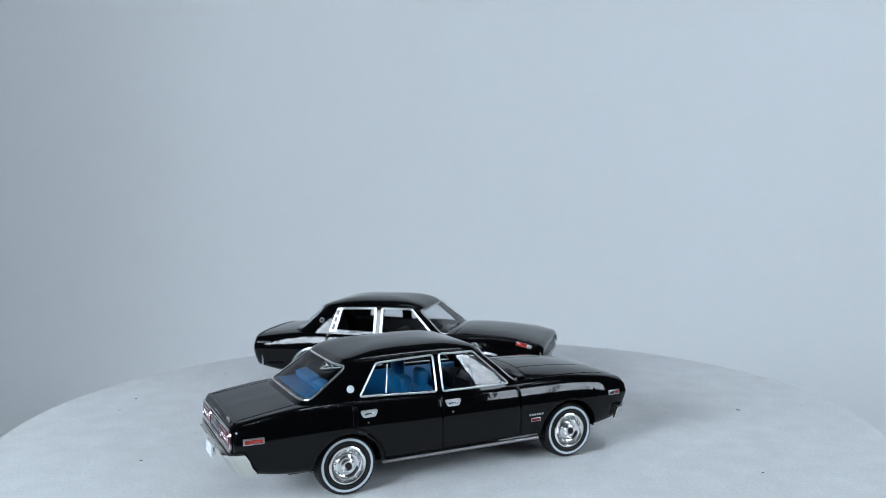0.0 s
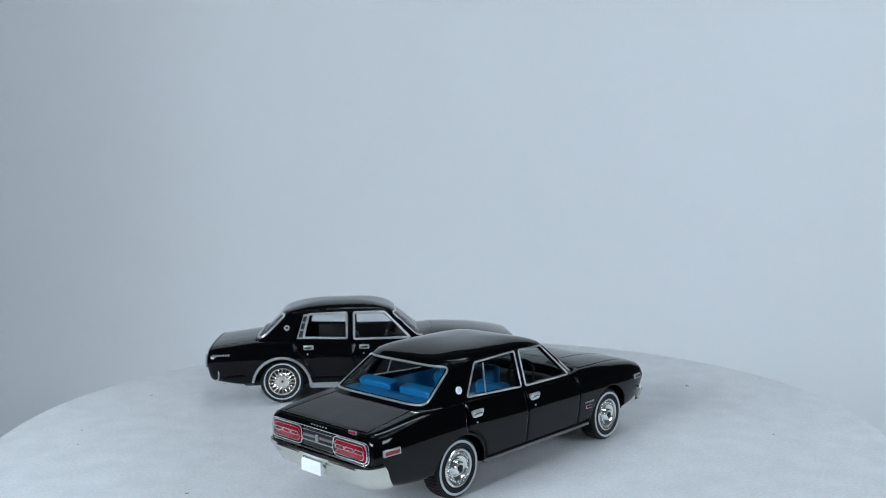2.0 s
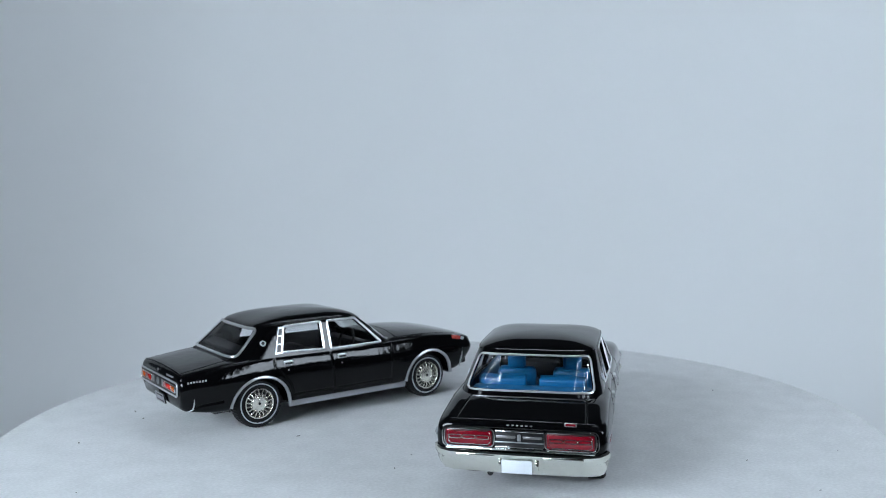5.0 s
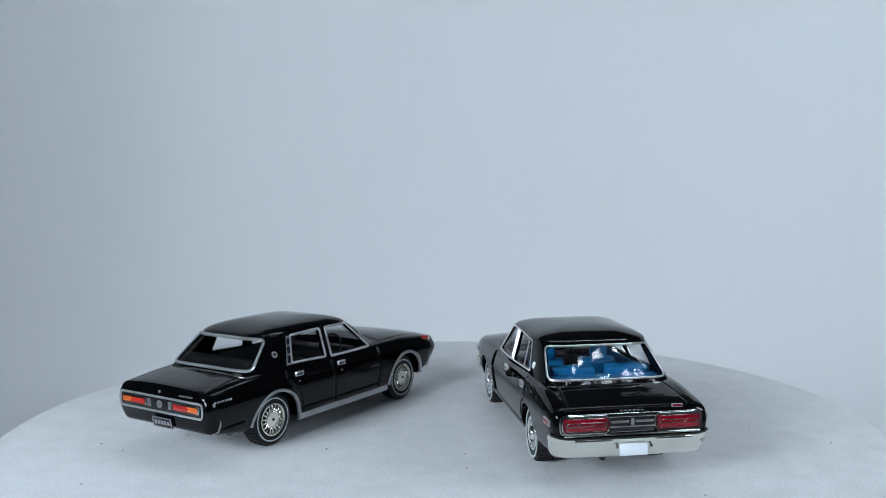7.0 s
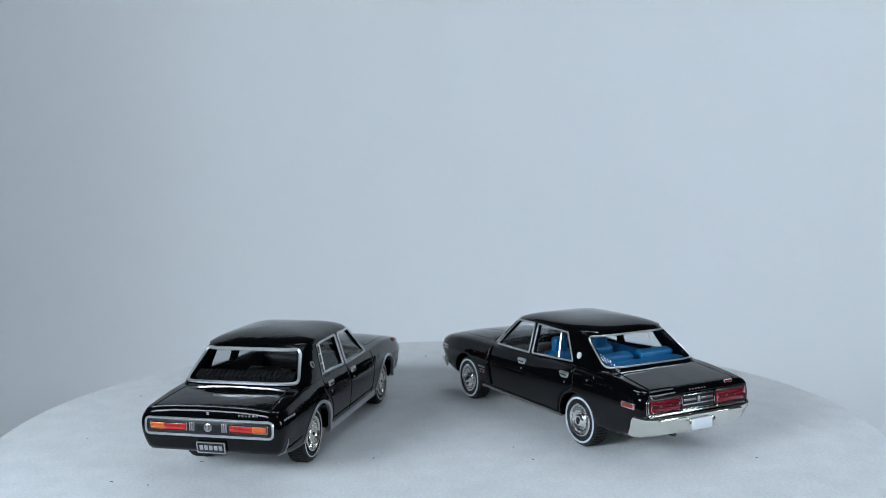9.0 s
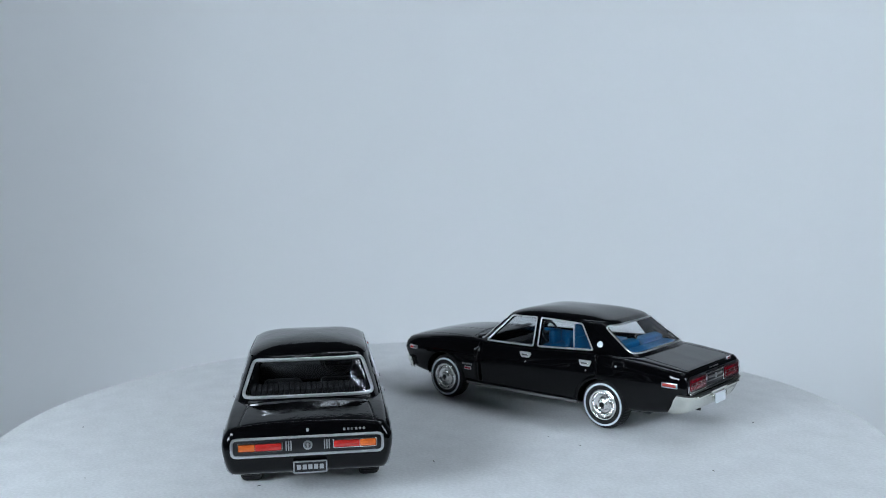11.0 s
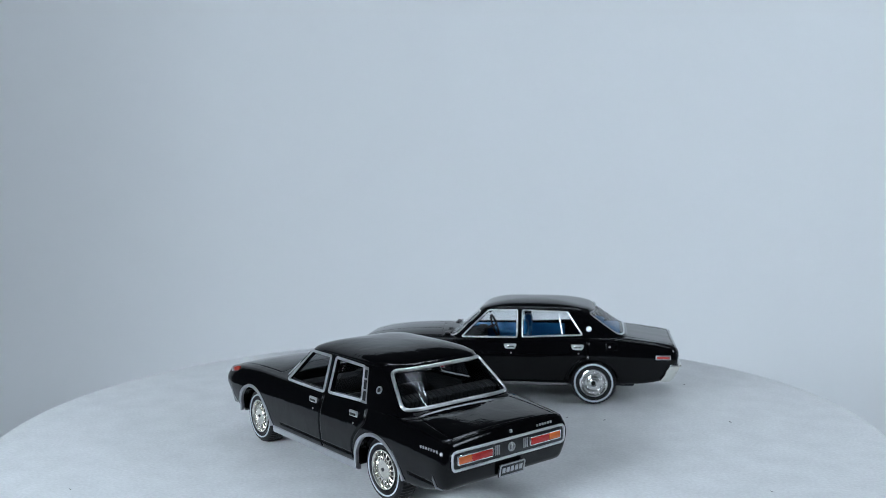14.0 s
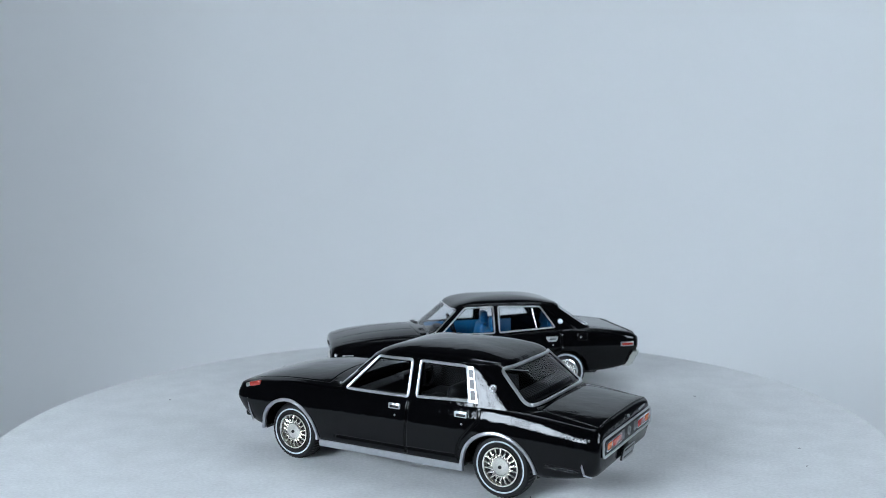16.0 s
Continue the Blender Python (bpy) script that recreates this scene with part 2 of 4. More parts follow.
def lamp_panel(name, m, w, h, bars, mat, label, fill=0.9):
    """A flat lamp that faces its own -z: a housing and glowing bars."""
    ob = mesh_object(name, rbox((0, 0, 0.006), (w + 0.02, h + 0.02, 0.008), 0.002), TRIM_BLACK)
    ob.matrix_basis = m
    tagged(ob, label, "lamp")
    for k in range(bars):
        x = (k + 0.5) / bars * w - w / 2
        b = mesh_object("diffuser", rbox((x, 0, 0.0), (w / bars * fill, h, 0.003), 0.001), mat, 0)
        b.parent = ob
    return ob


def stand(x, y):
    """A thin pole on a foot that carries a lamp panel."""
    bm = bmesh.new()
    tube(bm, [(x, y, -0.131), (x, y, 0.16)], 0.006, n=10)
    pole = mesh_object("lamp_stand", join(bm, rbox((x, y, -0.129), (0.09, 0.09, 0.006), 0.002)), TRIM_BLACK)
    tagged(pole, "thin black lamp stand beside the turntable", "lamp stand")


def at_azimuth(deg, r, z):
    return (r * math.sin(radians(deg)), -r * math.cos(radians(deg)), z)


backdrop()
room()
for deg, r, w, h, z, aim, power, name in ((-42, 0.44, 0.20, 0.12, 0.162, (0.12, 0.08, 0.0), KEY, "key_glow"), (61.5, 0.36, 0.17, 0.12, 0.135, (0.24, 0.20, 0.0), FILL, "fill_glow")):
    eye = at_azimuth(deg, r, z)
    lamp_panel("light_panel", look(eye, aim), w, h, 4, glow(name, LIGHT_COLOUR, power, 0.4), "white glowing light panel on a stand")
    stand(*at_azimuth(deg, r + 0.03, 0)[:2])
lamp_panel("bar_light", look((0.06, 0.16, 0.37), (0.05, -0.09, 0.0)), 0.22, 0.03, 11, glow("bar_glow", LIGHT_COLOUR, BACK), "white bar light hanging above the back of the turntable", 0.8)
top_glow = glow("top_glow", LIGHT_COLOUR, TOP)


def small_lights(m, count, rows):
    """A hanging panel at the pose m with rows of small square lights under it."""
    panel = mesh_object("strip_light", rbox((0, 0, 0.004), (0.0165 * count + 0.02, 0.018 * rows + 0.01, 0.008), 0.002), TRIM_BLACK)
    panel.matrix_basis = m
    tagged(panel, "black panel with rows of small white lights above the turntable", "lamp")
    for row in range(rows):
        for k in range(count):
            b = mesh_object("diffuser", rbox((0.0165 * (k - (count - 1) / 2), 0.018 * (row - (rows - 1) / 2), -0.002), (0.0062, 0.0062, 0.004), 0.001), top_glow, 0)
            b.parent = panel


small_lights(pose(0.165, 0.012, 0.423, 0, 0, 23), 14, 4)
small_lights(pose(-0.085, 0.055, 0.423, 0, 0, -23), 6, 3)
for x, y, z in ((0.085, -0.022, 0.43), (0.245, 0.046, 0.43), (-0.085, 0.055, 0.43), (-0.03, 0.165, 0.378), (0.15, 0.165, 0.378)):
    bm = bmesh.new()
    tube(bm, [(x, y, z), (x, y, 1.5)], 0.003, n=8)
    tagged(mesh_object("hanging_rod", bm, TRIM_BLACK), "thin black rod from ceiling to strip light", "rod")


# ---------------------------------------------------------------- turntable
def turntable():
    R = 88.8
    bm = bmesh.new()
    prof = [(0.01, 0.0), (40, 0.0), (R - 0.5, 0.0), (R - 0.1, -0.1), (R, -0.4), (R - 0.2, -0.9), (R - 1, -1.2), (0.01, -1.2)]
    rows = [[(r * math.cos(a), r * math.sin(a), z) for a in [k * math.tau / 128 for k in range(128)]] for r, z in prof]
    grid_faces(bm, rows, True)
    bmesh.ops.scale(bm, vec=(MM, MM, MM), verts=bm.verts)
    top = mesh_object("turntable", bm, PAPER, 40)
    tagged(top, "round turntable covered with white felt-like paper", "turntable")
    bm = bmesh.new()
    prof = [(0.01, -1.25), (80, -1.25), (80, -8), (60, -14), (52, -40), (52, -100), (70, -116), (70, -129.5), (0.01, -129.5)]
    rows = [[(r * math.cos(a), r * math.sin(a), z) for a in [k * math.tau / 64 for k in range(64)]] for r, z in prof]
    grid_faces(bm, rows, True)
    bmesh.ops.scale(bm, vec=(MM, MM, MM), verts=bm.verts)
    base = mesh_object("base", bm, PLASTIC, 40)
    base.parent = top
    rnd = random.Random(5)
    spots = [(-21.0, -22.8), (10, -60), (42, -50), (-60, -40), (5, -35), (-40, -62), (63, -12), (20, 62), (-70, 12), (55, 40)]
    for k in range(18):
        a, r = rnd.uniform(0, math.tau), 84 * math.sqrt(rnd.uniform(0.1, 1))
        x, y = spots[k] if k < len(spots) else (r * math.cos(a), r * math.sin(a))
        if k < len(spots):
            c, s = math.cos(radians(-TURN * 7)), math.sin(radians(-TURN * 7))
            x, y = x * c - y * s, x * s + y * c
        ln, th = rnd.uniform(0.25, 0.7), rnd.uniform(0, 3.14)
        bm = bmesh.new()
        tube(bm, [((x + (u - .5) * ln * math.cos(th) + 0.15 * math.sin(5 * u)) * MM, (y + (u - .5) * ln * math.sin(th)) * MM, 0.00006) for u in (0, .33, .66, 1)], rnd.uniform(0.035, 0.08) * MM, n=5)
        f = mesh_object("dust_fibre", bm, DUST)
        f.parent = top
    return top


# ---------------------------------------------------------------- the model cars
class Shape:
    """The outer surfaces of one sedan, in millimetres: lower body by cross-sections, cabin by plan outlines."""

    def __init__(self, s):
        self.s = s
        self.W, self.zb, self.zs, self.zt = (smooth_curve(*s[k]) for k in ("W", "zb", "zs", "zt"))

    def profile(self, x, shrink=0.0):
        """Half a cross-section from the bottom's middle up to the top's middle, as (y, z)."""
        W, zb, zs, zt = self.W(x) - shrink, self.zb(x) + shrink, self.zs(x) - shrink, self.zt(x) - shrink
        zm = self.s["zwide"]
        lo = [(0, zb), (W * 0.6, zb), (W - 2.2, zb), (W - 1.25, zb + 0.25), (W - 0.75, zb + 1.0)]
        h = zs - zm
        k = min(max((x - 2) / 12, 0), 1)
        band = [(W - 0.05 - 0.07 * k, zm + 0.28 * h), (W - 0.24 - 0.28 * k, zm + 0.66 * h), (W - 0.72 - 0.26 * k, zs - 0.45)] if self.s["fine"] else [(W - 0.22, zm + 0.45 * h), (W - 0.75, zs - 0.75), (W - 1.15, zs - 0.22)]
        mid = [(W - 0.3, zb + 0.55 * (zm - zb)), (W, zm), *band]
        top = [(W - 1.8, zs), (W - 3.2, zs + 0.35 * (zt - zs)), (W * 0.5, zs + 0.8 * (zt - zs)), (W * 0.2, zt - 0.02), (0, zt)]
        return spline(lo + mid + top, 3)

    def side_y(self, x, z):
        p = self.profile(x)[9:30]
        return float(np.interp(z, [q[1] for q in p], [q[0] for q in p]))

    def top_z(self, x, y):
        p = self.profile(x)[27:][::-1]
        return float(np.interp(abs(y), [q[0] for q in p], [q[1] for q in p]))

    def tuck(self, x, z):
        """Nose and tail lean: their lower parts draw inwards."""
        k = min(max((x - 45) / 9, 0), 1)
        j = min(max((-11 - x) / 7, 0), 1)
        return x - k * k * self.s["nose_tuck"] * max(0, 10.5 - z) + j * j * self.s["tail_tuck"] * (max(0, 9.5 - z) - 0.5 * max(0, z - 12.0))

    def lower(self):
        x0, x1 = self.s["x0"], self.s["x1"]
        xs = [(x0, 0.7), (x0 + 0.15, 0.38), (x0 + 0.5, 0.12), (x0 + 1.0, 0.0)]
        xs += [(x, 0) for x in np.linspace(x0 + 1.8, x1 - 1.8, 62)]
        xs += [(x1 - 1.0, 0.0), (x1 - 0.5, 0.14), (x1 - 0.15, 0.42), (x1, 0.8)]
        rows = []
        for x, sh in xs:
            half = self.profile(x, sh)
            ring = [(y, z) for y, z in half] + [(-y, z) for y, z in half[-2:0:-1]]
            rows.append([(self.tuck(x, z), y, z) for y, z in ring])
        bm = bmesh.new()
        grid_faces(bm, rows, True, True)
        return bm

    # cabin
    def plan(self, z, inset=0.0):
        """Middle, half length, half width and squareness of the cabin's outline at height z."""
        c = self.s["cabin"]
        u = (z - c["z0"]) / (c["z1"] - c["z0"])
        xr, xf = c["rear"][0] + u * (c["rear"][1] - c["rear"][0]), c["front"][0] + u * (c["front"][1] - c["front"][0])
        b = c["half"][0] + u * (c["half"][1] - c["half"][0])
        return (xr + xf) / 2, (xf - xr) / 2 - inset, b - inset, 8.0 - 2.2 * u

    def cabin_y(self, x, z):
        xc, a, b, n = self.plan(z)
        return b * max(0.0, 1 - min(1, abs((x - xc) / a)) ** n) ** (1 / n)

    def cabin_x(self, y, z, sign):
        xc, a, b, n = self.plan(z)
        return xc + sign * a * max(0.0, 1 - min(1, abs(y / b)) ** n) ** (1 / n)

    def cabin(self, inset=0.0, below=0.0):
        c = self.s["cabin"]
        rows, N = [], 112

        def ring(z, s, zz):
            xc, a, b, n = self.plan(z, inset)
            out = []
            for k in range(N):
                t = (k + 0.5) * math.tau / N
                ct, st = math.cos(t), math.sin(t)
                # even spacing along the straight sides
                r = (abs(ct) ** n + abs(st) ** n) ** (-1 / n)
                q = (zz - z) / max(1e-6, c["crown"] - z - inset)
                sx = s - 0.17 * q * (1 - q) if zz > z else s
                drop = 0.55 * q * max(0.0, -s * r * ct) ** 2 if zz > z else 0.0
                out.append((xc + sx * a * r * ct, s * b * r * st, zz - drop))
            return out
        for z in np.linspace(c["z0"] - below, c["z1"], 9):
            rows.append(ring(z, 1, z))
        h = c["crown"] - c["z1"] - inset
        for s in (0.985, 0.96, 0.925, 0.88, 0.82, 0.74, 0.64, 0.5, 0.33, 0.15):
            rows.append(ring(c["z1"], s, c["z1"] + h * (1 - s ** 2.6) ** 0.6))
        bm = bmesh.new()
        grid_faces(bm, rows, True, True)
        return bm


def prism(poly, axis, lo, hi):
    """A 2D polygon drawn out along y (points are x, z) or along x (points are y, z)."""
    bm = bmesh.new()
    rows = [[((p[0], v, p[1]) if axis == "y" else (v, p[0], p[1])) for p in poly] for v in (lo, hi)]
    grid_faces(bm, rows, True, True)
    return bm


def inset_poly(poly, d):
    """A polygon drawn in towards its middle by about d."""
    c = np.mean([np.array(p, float) for p in poly], axis=0)
    return [tuple(np.array(p) + (c - np.array(p)) / np.linalg.norm(c - np.array(p)) * d) for p in poly]


def patch(corners, f, nu=10, nv=7):
    """A sheet over four 2D corners, lifted into space by f."""
    bm = bmesh.new()
    a, b, c, d = (np.array(p, float) for p in corners)
    grid_faces(bm, [[f(*((a * (1 - u) + b * u) * (1 - v) + (d * (1 - u) + c * u) * v)) for u in np.linspace(0, 1, nu)] for v in np.linspace(0, 1, nv)])
    return bm


def bars_row(p0, p1, count, size, out):
    """A row of small raised blocks from p0 to p1, standing in for an unlettered badge."""
    p0, p1 = Vector(p0), Vector(p1)
    d = (p1 - p0)
    bms = []
    w = d.length / count
    ang = math.atan2(d.y, d.x)
    for k in range(count):
        c = p0 + d * ((k + 0.5) / count)
        bms.append(rbox(c, (w * 0.62, out, size * 0.85), 0.06, 1, Matrix.Rotation(ang, 4, "Z")))
    return join(*bms)


def wheel(car, s, x, side, style):
    """Axle at x; side is 1 or -1. Hub, tyre, whitewall and rim."""
    R, yo = s["tyre_r"], s["hub_y"]

    def turned(profile, n=40, close=False):
        return lathe([(r, side * y) for r, y in profile], (x, side * yo, R), n, close)
    hub = part("wheel", turned([(0.01, -3.0), (R * 0.55, -3.0), (R * 0.6, -1.2), (R * 0.55, -0.95), (0.01, -0.95)]), UNDER, car)
    # tyre with shallow tread blocks
    prof = [(R * 0.60, -3.2), (R * 0.86, -3.35), (R * 0.97, -3.1), (R, -2.6), (R, -0.75), (R * 0.975, -0.25), (R * 0.90, 0.05), (R * 0.84, 0.12), (R * 0.70, 0.06), (R * 0.60, -0.3), (R * 0.58, -0.9)]
    bm = turned(prof, 96)
    for v in bm.verts:
        dx, dz = v.co.x - x, v.co.z - R
        r = math.hypot(dx, dz)
        if r > R * 0.965:
            k = round(math.atan2(dz, dx) / math.tau * 96)
            if k % 2:
                v.co.x, v.co.z = x + dx * 0.975, R + dz * 0.975
    part("tyre", bm, RUBBER, hub, "black rubber tyre", 25)
    w0, w1 = s["whitewall"]
    part("whitewall", turned([(w0 * R, 0.06), (w0 * R, 0.17), (w1 * R, 0.17), (w1 * R, 0.06)], 56), WHITE, hub, "white tyre stripe")
    if style == "ribbed":
        part("rim", turned([(3.05, -0.9), (3.15, -0.05), (3.08, 0.10), (2.9, 0.17), (2.66, 0.10), (2.56, -0.10), (2.5, -0.28), (2.02, -0.28), (1.98, 0.06), (1.9, 0.14), (1.7, 0.08), (1.42, -0.22), (1.25, -0.34), (1.15, 0.22), (1.02, 0.42), (0.8, 0.5), (0.6, 0.44), (0.56, 0.30), (0.01, 0.30)], 56), WHEEL_CHROME, hub, "chrome wheel cover")
        bms = []
        for k in range(40):
            a = k * math.tau / 40
            bms.append(rbox((x + 2.27 * math.cos(a), side * (yo - 0.08), R + 2.27 * math.sin(a)), (0.46, 0.36, 0.21), 0.09, 2, Matrix.Rotation(-a, 4, "Y")))
        part("ribs", join(*bms), WHEEL_CHROME, hub)
        part("axle_end", turned([(0.52, 0.28), (0.50, 0.46), (0.3, 0.5), (0.01, 0.5)], 20), DARK, hub, "dark axle end")
    else:
        part("rim", turned([(3.05, -0.9), (3.2, 0.0), (3.12, 0.18), (2.92, 0.2), (2.8, 0.02), (2.72, -0.3), (2.6, -0.55)], 48), GOLDISH, hub, "chrome wheel rim")
        part("dish", turned([(2.75, -0.52), (1.2, -0.5), (0.01, -0.5)], 32), DARK, hub, "dark gap behind the spokes")
        bms = []
        for k in range(18):
            for tw, y0 in ((0.17, -0.02), (-0.17, -0.14)):
                a = k * math.tau / 18
                b = bmesh.new()
                pts = [(1.5, a, 0.0), (1.95, a + tw * 0.75, 0.06), (2.4, a + tw * 1.15, 0.04), (2.8, a + tw * 0.9, -0.12)]
                tube(b, [(x + r * math.cos(q), side * (yo + y0 + d), R + r * math.sin(q)) for r, q, d in pts], 0.13, n=6)
                bms.append(b)
        part("spokes", join(*bms), GOLDISH, hub, "crossed wire spokes")
        part("hub_cap", turned([(1.62, -0.4), (1.62, 0.02), (1.5, 0.14), (1.36, 0.16), (1.3, 0.1), (0.5, 0.16), (0.3, 0.18), (0.01, 0.18)], 36), GOLDISH, hub, "round bright hub cap")
        part("axle_end", turned([(0.3, 0.17), (0.28, 0.3), (0.01, 0.3)], 14), DARK, hub, "dark axle end")
    return hub


def sedan(name, s, label):
    """A whole car under one Empty at its base."""
    sh = Shape(s)
    car = new(name)
    car.empty_display_size = 0.02
    tagged(car, label, "model car")
    fine = s["fine"]            # chrome edges: True thin plated, False thick silver paint
    bright = FOIL if fine else TRIM_SILVER
    paint = PAINT if fine else PAINT_CAST

    # lower body
    cut = [rbox((13.3, 0, 16.5), (36.5, 22.0, 19.0), 1.0, 2)]
    for x, r, zc in s["arches"]:
        for sd in (1, -1):
            cut.append(lathe([(0.01, -3.5), (r, -3.5), (r, 6), (0.01, 6)], (x, sd * 11.4, zc), 40))
    for line in s["grooves_side"]:
        for sd in (1, -1):
            b = bmesh.new()
            tube(b, [(x, sd * (sh.side_y(x, z) + 0.02), z) for x, z in spline(line, 5)], 0.31, n=6)
            cut.append(b)
    for line in s["grooves_top"]:
        b = bmesh.new()
        tube(b, [(x, y, sh.top_z(x, y) + 0.03) for x, y in spline(line, 8)], 0.17, n=6)
        cut.append(b)
    body = carve(sh.lower(), cut, "body")
    part("body", body, paint, car, "gloss black painted lower body", 30)
    part("chassis", rbox((19.5, 0, 4.6), (57, 18.5, 1.6), 0.5), UNDER, car, "matt black underside")

    # cabin shell with its openings
    cab = s["cabin"]
    front, rear = s["front_window"], s["rear_side_window"]
    back, screen = s["rear_window"], s["windscreen"]
    tools = [sh.cabin(0.75, 1.2)]
    for poly in (front, rear):
        tools.append(prism(rounded(poly, 0.35), "y", -20, 20))
    tools.append(prism(rounded(back, 0.7), "x", -14, 6.0))
    tools.append(prism(rounded(screen, 0.7), "x", 20.5, 42))
    part("roof", carve(sh.cabin(), tools, "roof"), paint, car, "gloss black roof with slim pillars", 30)

    # panes and bright frames
    for sd in (1, -1):
        f = lambda x, z, lean=0.0 if fine else 0.11: (x, sd * (sh.cabin_y(x, z) - 0.3 - lean * (z - 14.8)), z)
        g = lambda x, z: (x, sd * (sh.cabin_y(x, z) + 0.04), z)
        for poly, tag in ((front, "side_window"), (rear, "side_window")):
            pane = part(tag, patch(poly, f), GLASS if fine else GLASS_DARK, car, "clear side window pane")
            o = bmesh.new()
            ring = dense(rounded(inset_poly(poly, -s["trim_out"]), 0.45), 0.9)
            tube(o, [g(*p) for p in ring], s["trim_r"], True, 6, 0.8, (0, 1, 0))
            part("window_trim", o, bright, pane, "bright window surround")
        if "vent_bar" in s:
            b = bmesh.new()
            tube(b, [g(*p) for p in spline(s["vent_bar"], 5)], 0.13, n=6)
            part("window_divider", b, bright, car, "chrome window divider")
        if "louvre_panel" in s:
            pan = part("louvre_panel", patch(s["louvre_panel"], lambda x, z: (x, sd * (sh.cabin_y(x, z) + 0.10), z), 4, 8), SILVER, car, "bright louvred pillar panel")
            for q in s["louvres"]:
                part("louvre", patch(q, lambda x, z: (x, sd * (sh.cabin_y(x, z) + 0.16), z), 3, 3), DARK, pan)
        # drip rail
        b = bmesh.new()
        zr = s["drip_z"]
        tube(b, [(x, sd * (sh.cabin_y(x, min(z, cab["z1"])) - 0.02), z) for x, z in spline(zr, 6)], 0.15, n=6)
        part("drip_rail", b, paint, car)
        # pillar badge
        bx, bz = s["badge"]
        by = sh.cabin_y(bx, bz)
        bm = lathe([(0.62, -0.25 * sd), (0.62, 0.12 * sd), (0.52, 0.2 * sd), (0.42, 0.1 * sd), (0.01, 0.1 * sd)], (0, 0, 0), 20)
        yaw = math.atan2(sh.cabin_y(bx + 0.5, bz) - sh.cabin_y(bx - 0.5, bz), 1.0) * sd
        lean = math.atan2(sh.cabin_y(bx, bz - 0.5) - sh.cabin_y(bx, bz + 0.5), 1.0) * sd
        bmesh.ops.transform(bm, matrix=Matrix.Translation((bx, sd * by, bz)) @ Matrix.Rotation(yaw, 4, "Z") @ Matrix.Rotation(lean, 4, "X"), verts=bm.verts)
        pb = part("pillar_badge", bm, PLATE if fine else SILVER, car, "round pillar badge")
        if not fine:
            bm = lathe([(0.36, 0.05 * sd), (0.34, 0.14 * sd), (0.01, 0.14 * sd)], (0, 0, 0), 16)
            bmesh.ops.transform(bm, matrix=Matrix.Translation((bx, sd * by, bz)) @ Matrix.Rotation(yaw, 4, "Z") @ Matrix.Rotation(lean, 4, "X"), verts=bm.verts)
            part("badge_centre", bm, DARK, pb, "dark badge centre")
        # handles
        for hx, hz in s["handles"]:
            hy = sh.side_y(hx, hz)
            if fine:
                plate = [(hx + 1.45, hz + 0.55), (hx - 1.45, hz + 0.55), (hx - 1.4, hz + 0.1), (hx - 1.0, hz - 0.65), (hx + 1.0, hz - 0.65), (hx + 1.4, hz + 0.1)]
                hb = join(prism(rounded(plate, 0.3), "y", sd * (hy - 0.2), sd * (hy + 0.16)), prism(rounded(inset_poly(plate, 0.12), 0.25), "y", sd * (hy + 0.1), sd * (hy + 0.28)))
            else:
                hb = rbox((hx, sd * (hy + 0.08), hz), (2.3, 0.5, 1.0), 0.22)
            h = part("door_handle", hb, bright, car, "bright door handle")
            part("handle_grip", rbox((hx - 0.1, sd * (hy + 0.36), hz - 0.05), (1.7, 0.22, 0.4), 0.1), SATIN if fine else DARK, h)
            part("keyhole", lathe([(0.17, 0), (0.17, sd * 0.12), (0.01, sd * 0.14)], (hx - 0.2, sd * (sh.side_y(hx, hz - 1.4)), hz - 1.45), 10), SILVER, car)
        # sill strip
        x0, x1, za, zb = s["sill"]
        b = bmesh.new()
        rows = []
        for x in np.linspace(x0, x1, 24):
            y = sh.side_y(x, (za + zb) / 2 + 0.3)
            rows.append([(x, sd * (y - 0.6), za), (x, sd * (y + 0.02), za + 0.05), (x, sd * (y + 0.16), (za + zb) / 2), (x, sd * (y + 0.1), zb - 0.05), (x, sd * (y - 0.6), zb)])
        grid_faces(b, rows, True, True)
        part("sill_trim", b, DULL if fine else SILVER, car, "dull silver sill strip" if fine else "bright sill strip")
        if s["arch_trim"]:
            for (x, r, zc), (a0, a1) in zip(s["arches"], s["arch_span"]):
                b = bmesh.new()
                rows = []
                for k in range(33):
                    a = radians(a0 + (a1 - a0) * k / 32)
                    ring = []
                    for rr, d in ((r - 0.05, -0.5), (r - 0.1, 0.10), (r + 0.12, 0.26), (r + 0.42, 0.2), (r + 0.55, -0.3)):
                        px, pz = x + rr * math.cos(a), zc + rr * math.sin(a)
                        ring.append((px, sd * (sh.side_y(px, max(pz, sh.zb(px) + 1.2)) + d), pz))
                    rows.append(ring)
                grid_faces(b, rows, True, True)
                part("wheel_arch_trim", b, SILVER, car, "silver wheel arch lip")
        for wx in (0.0, 42.0):
            wheel(car, s, wx, sd, s["wheel"])
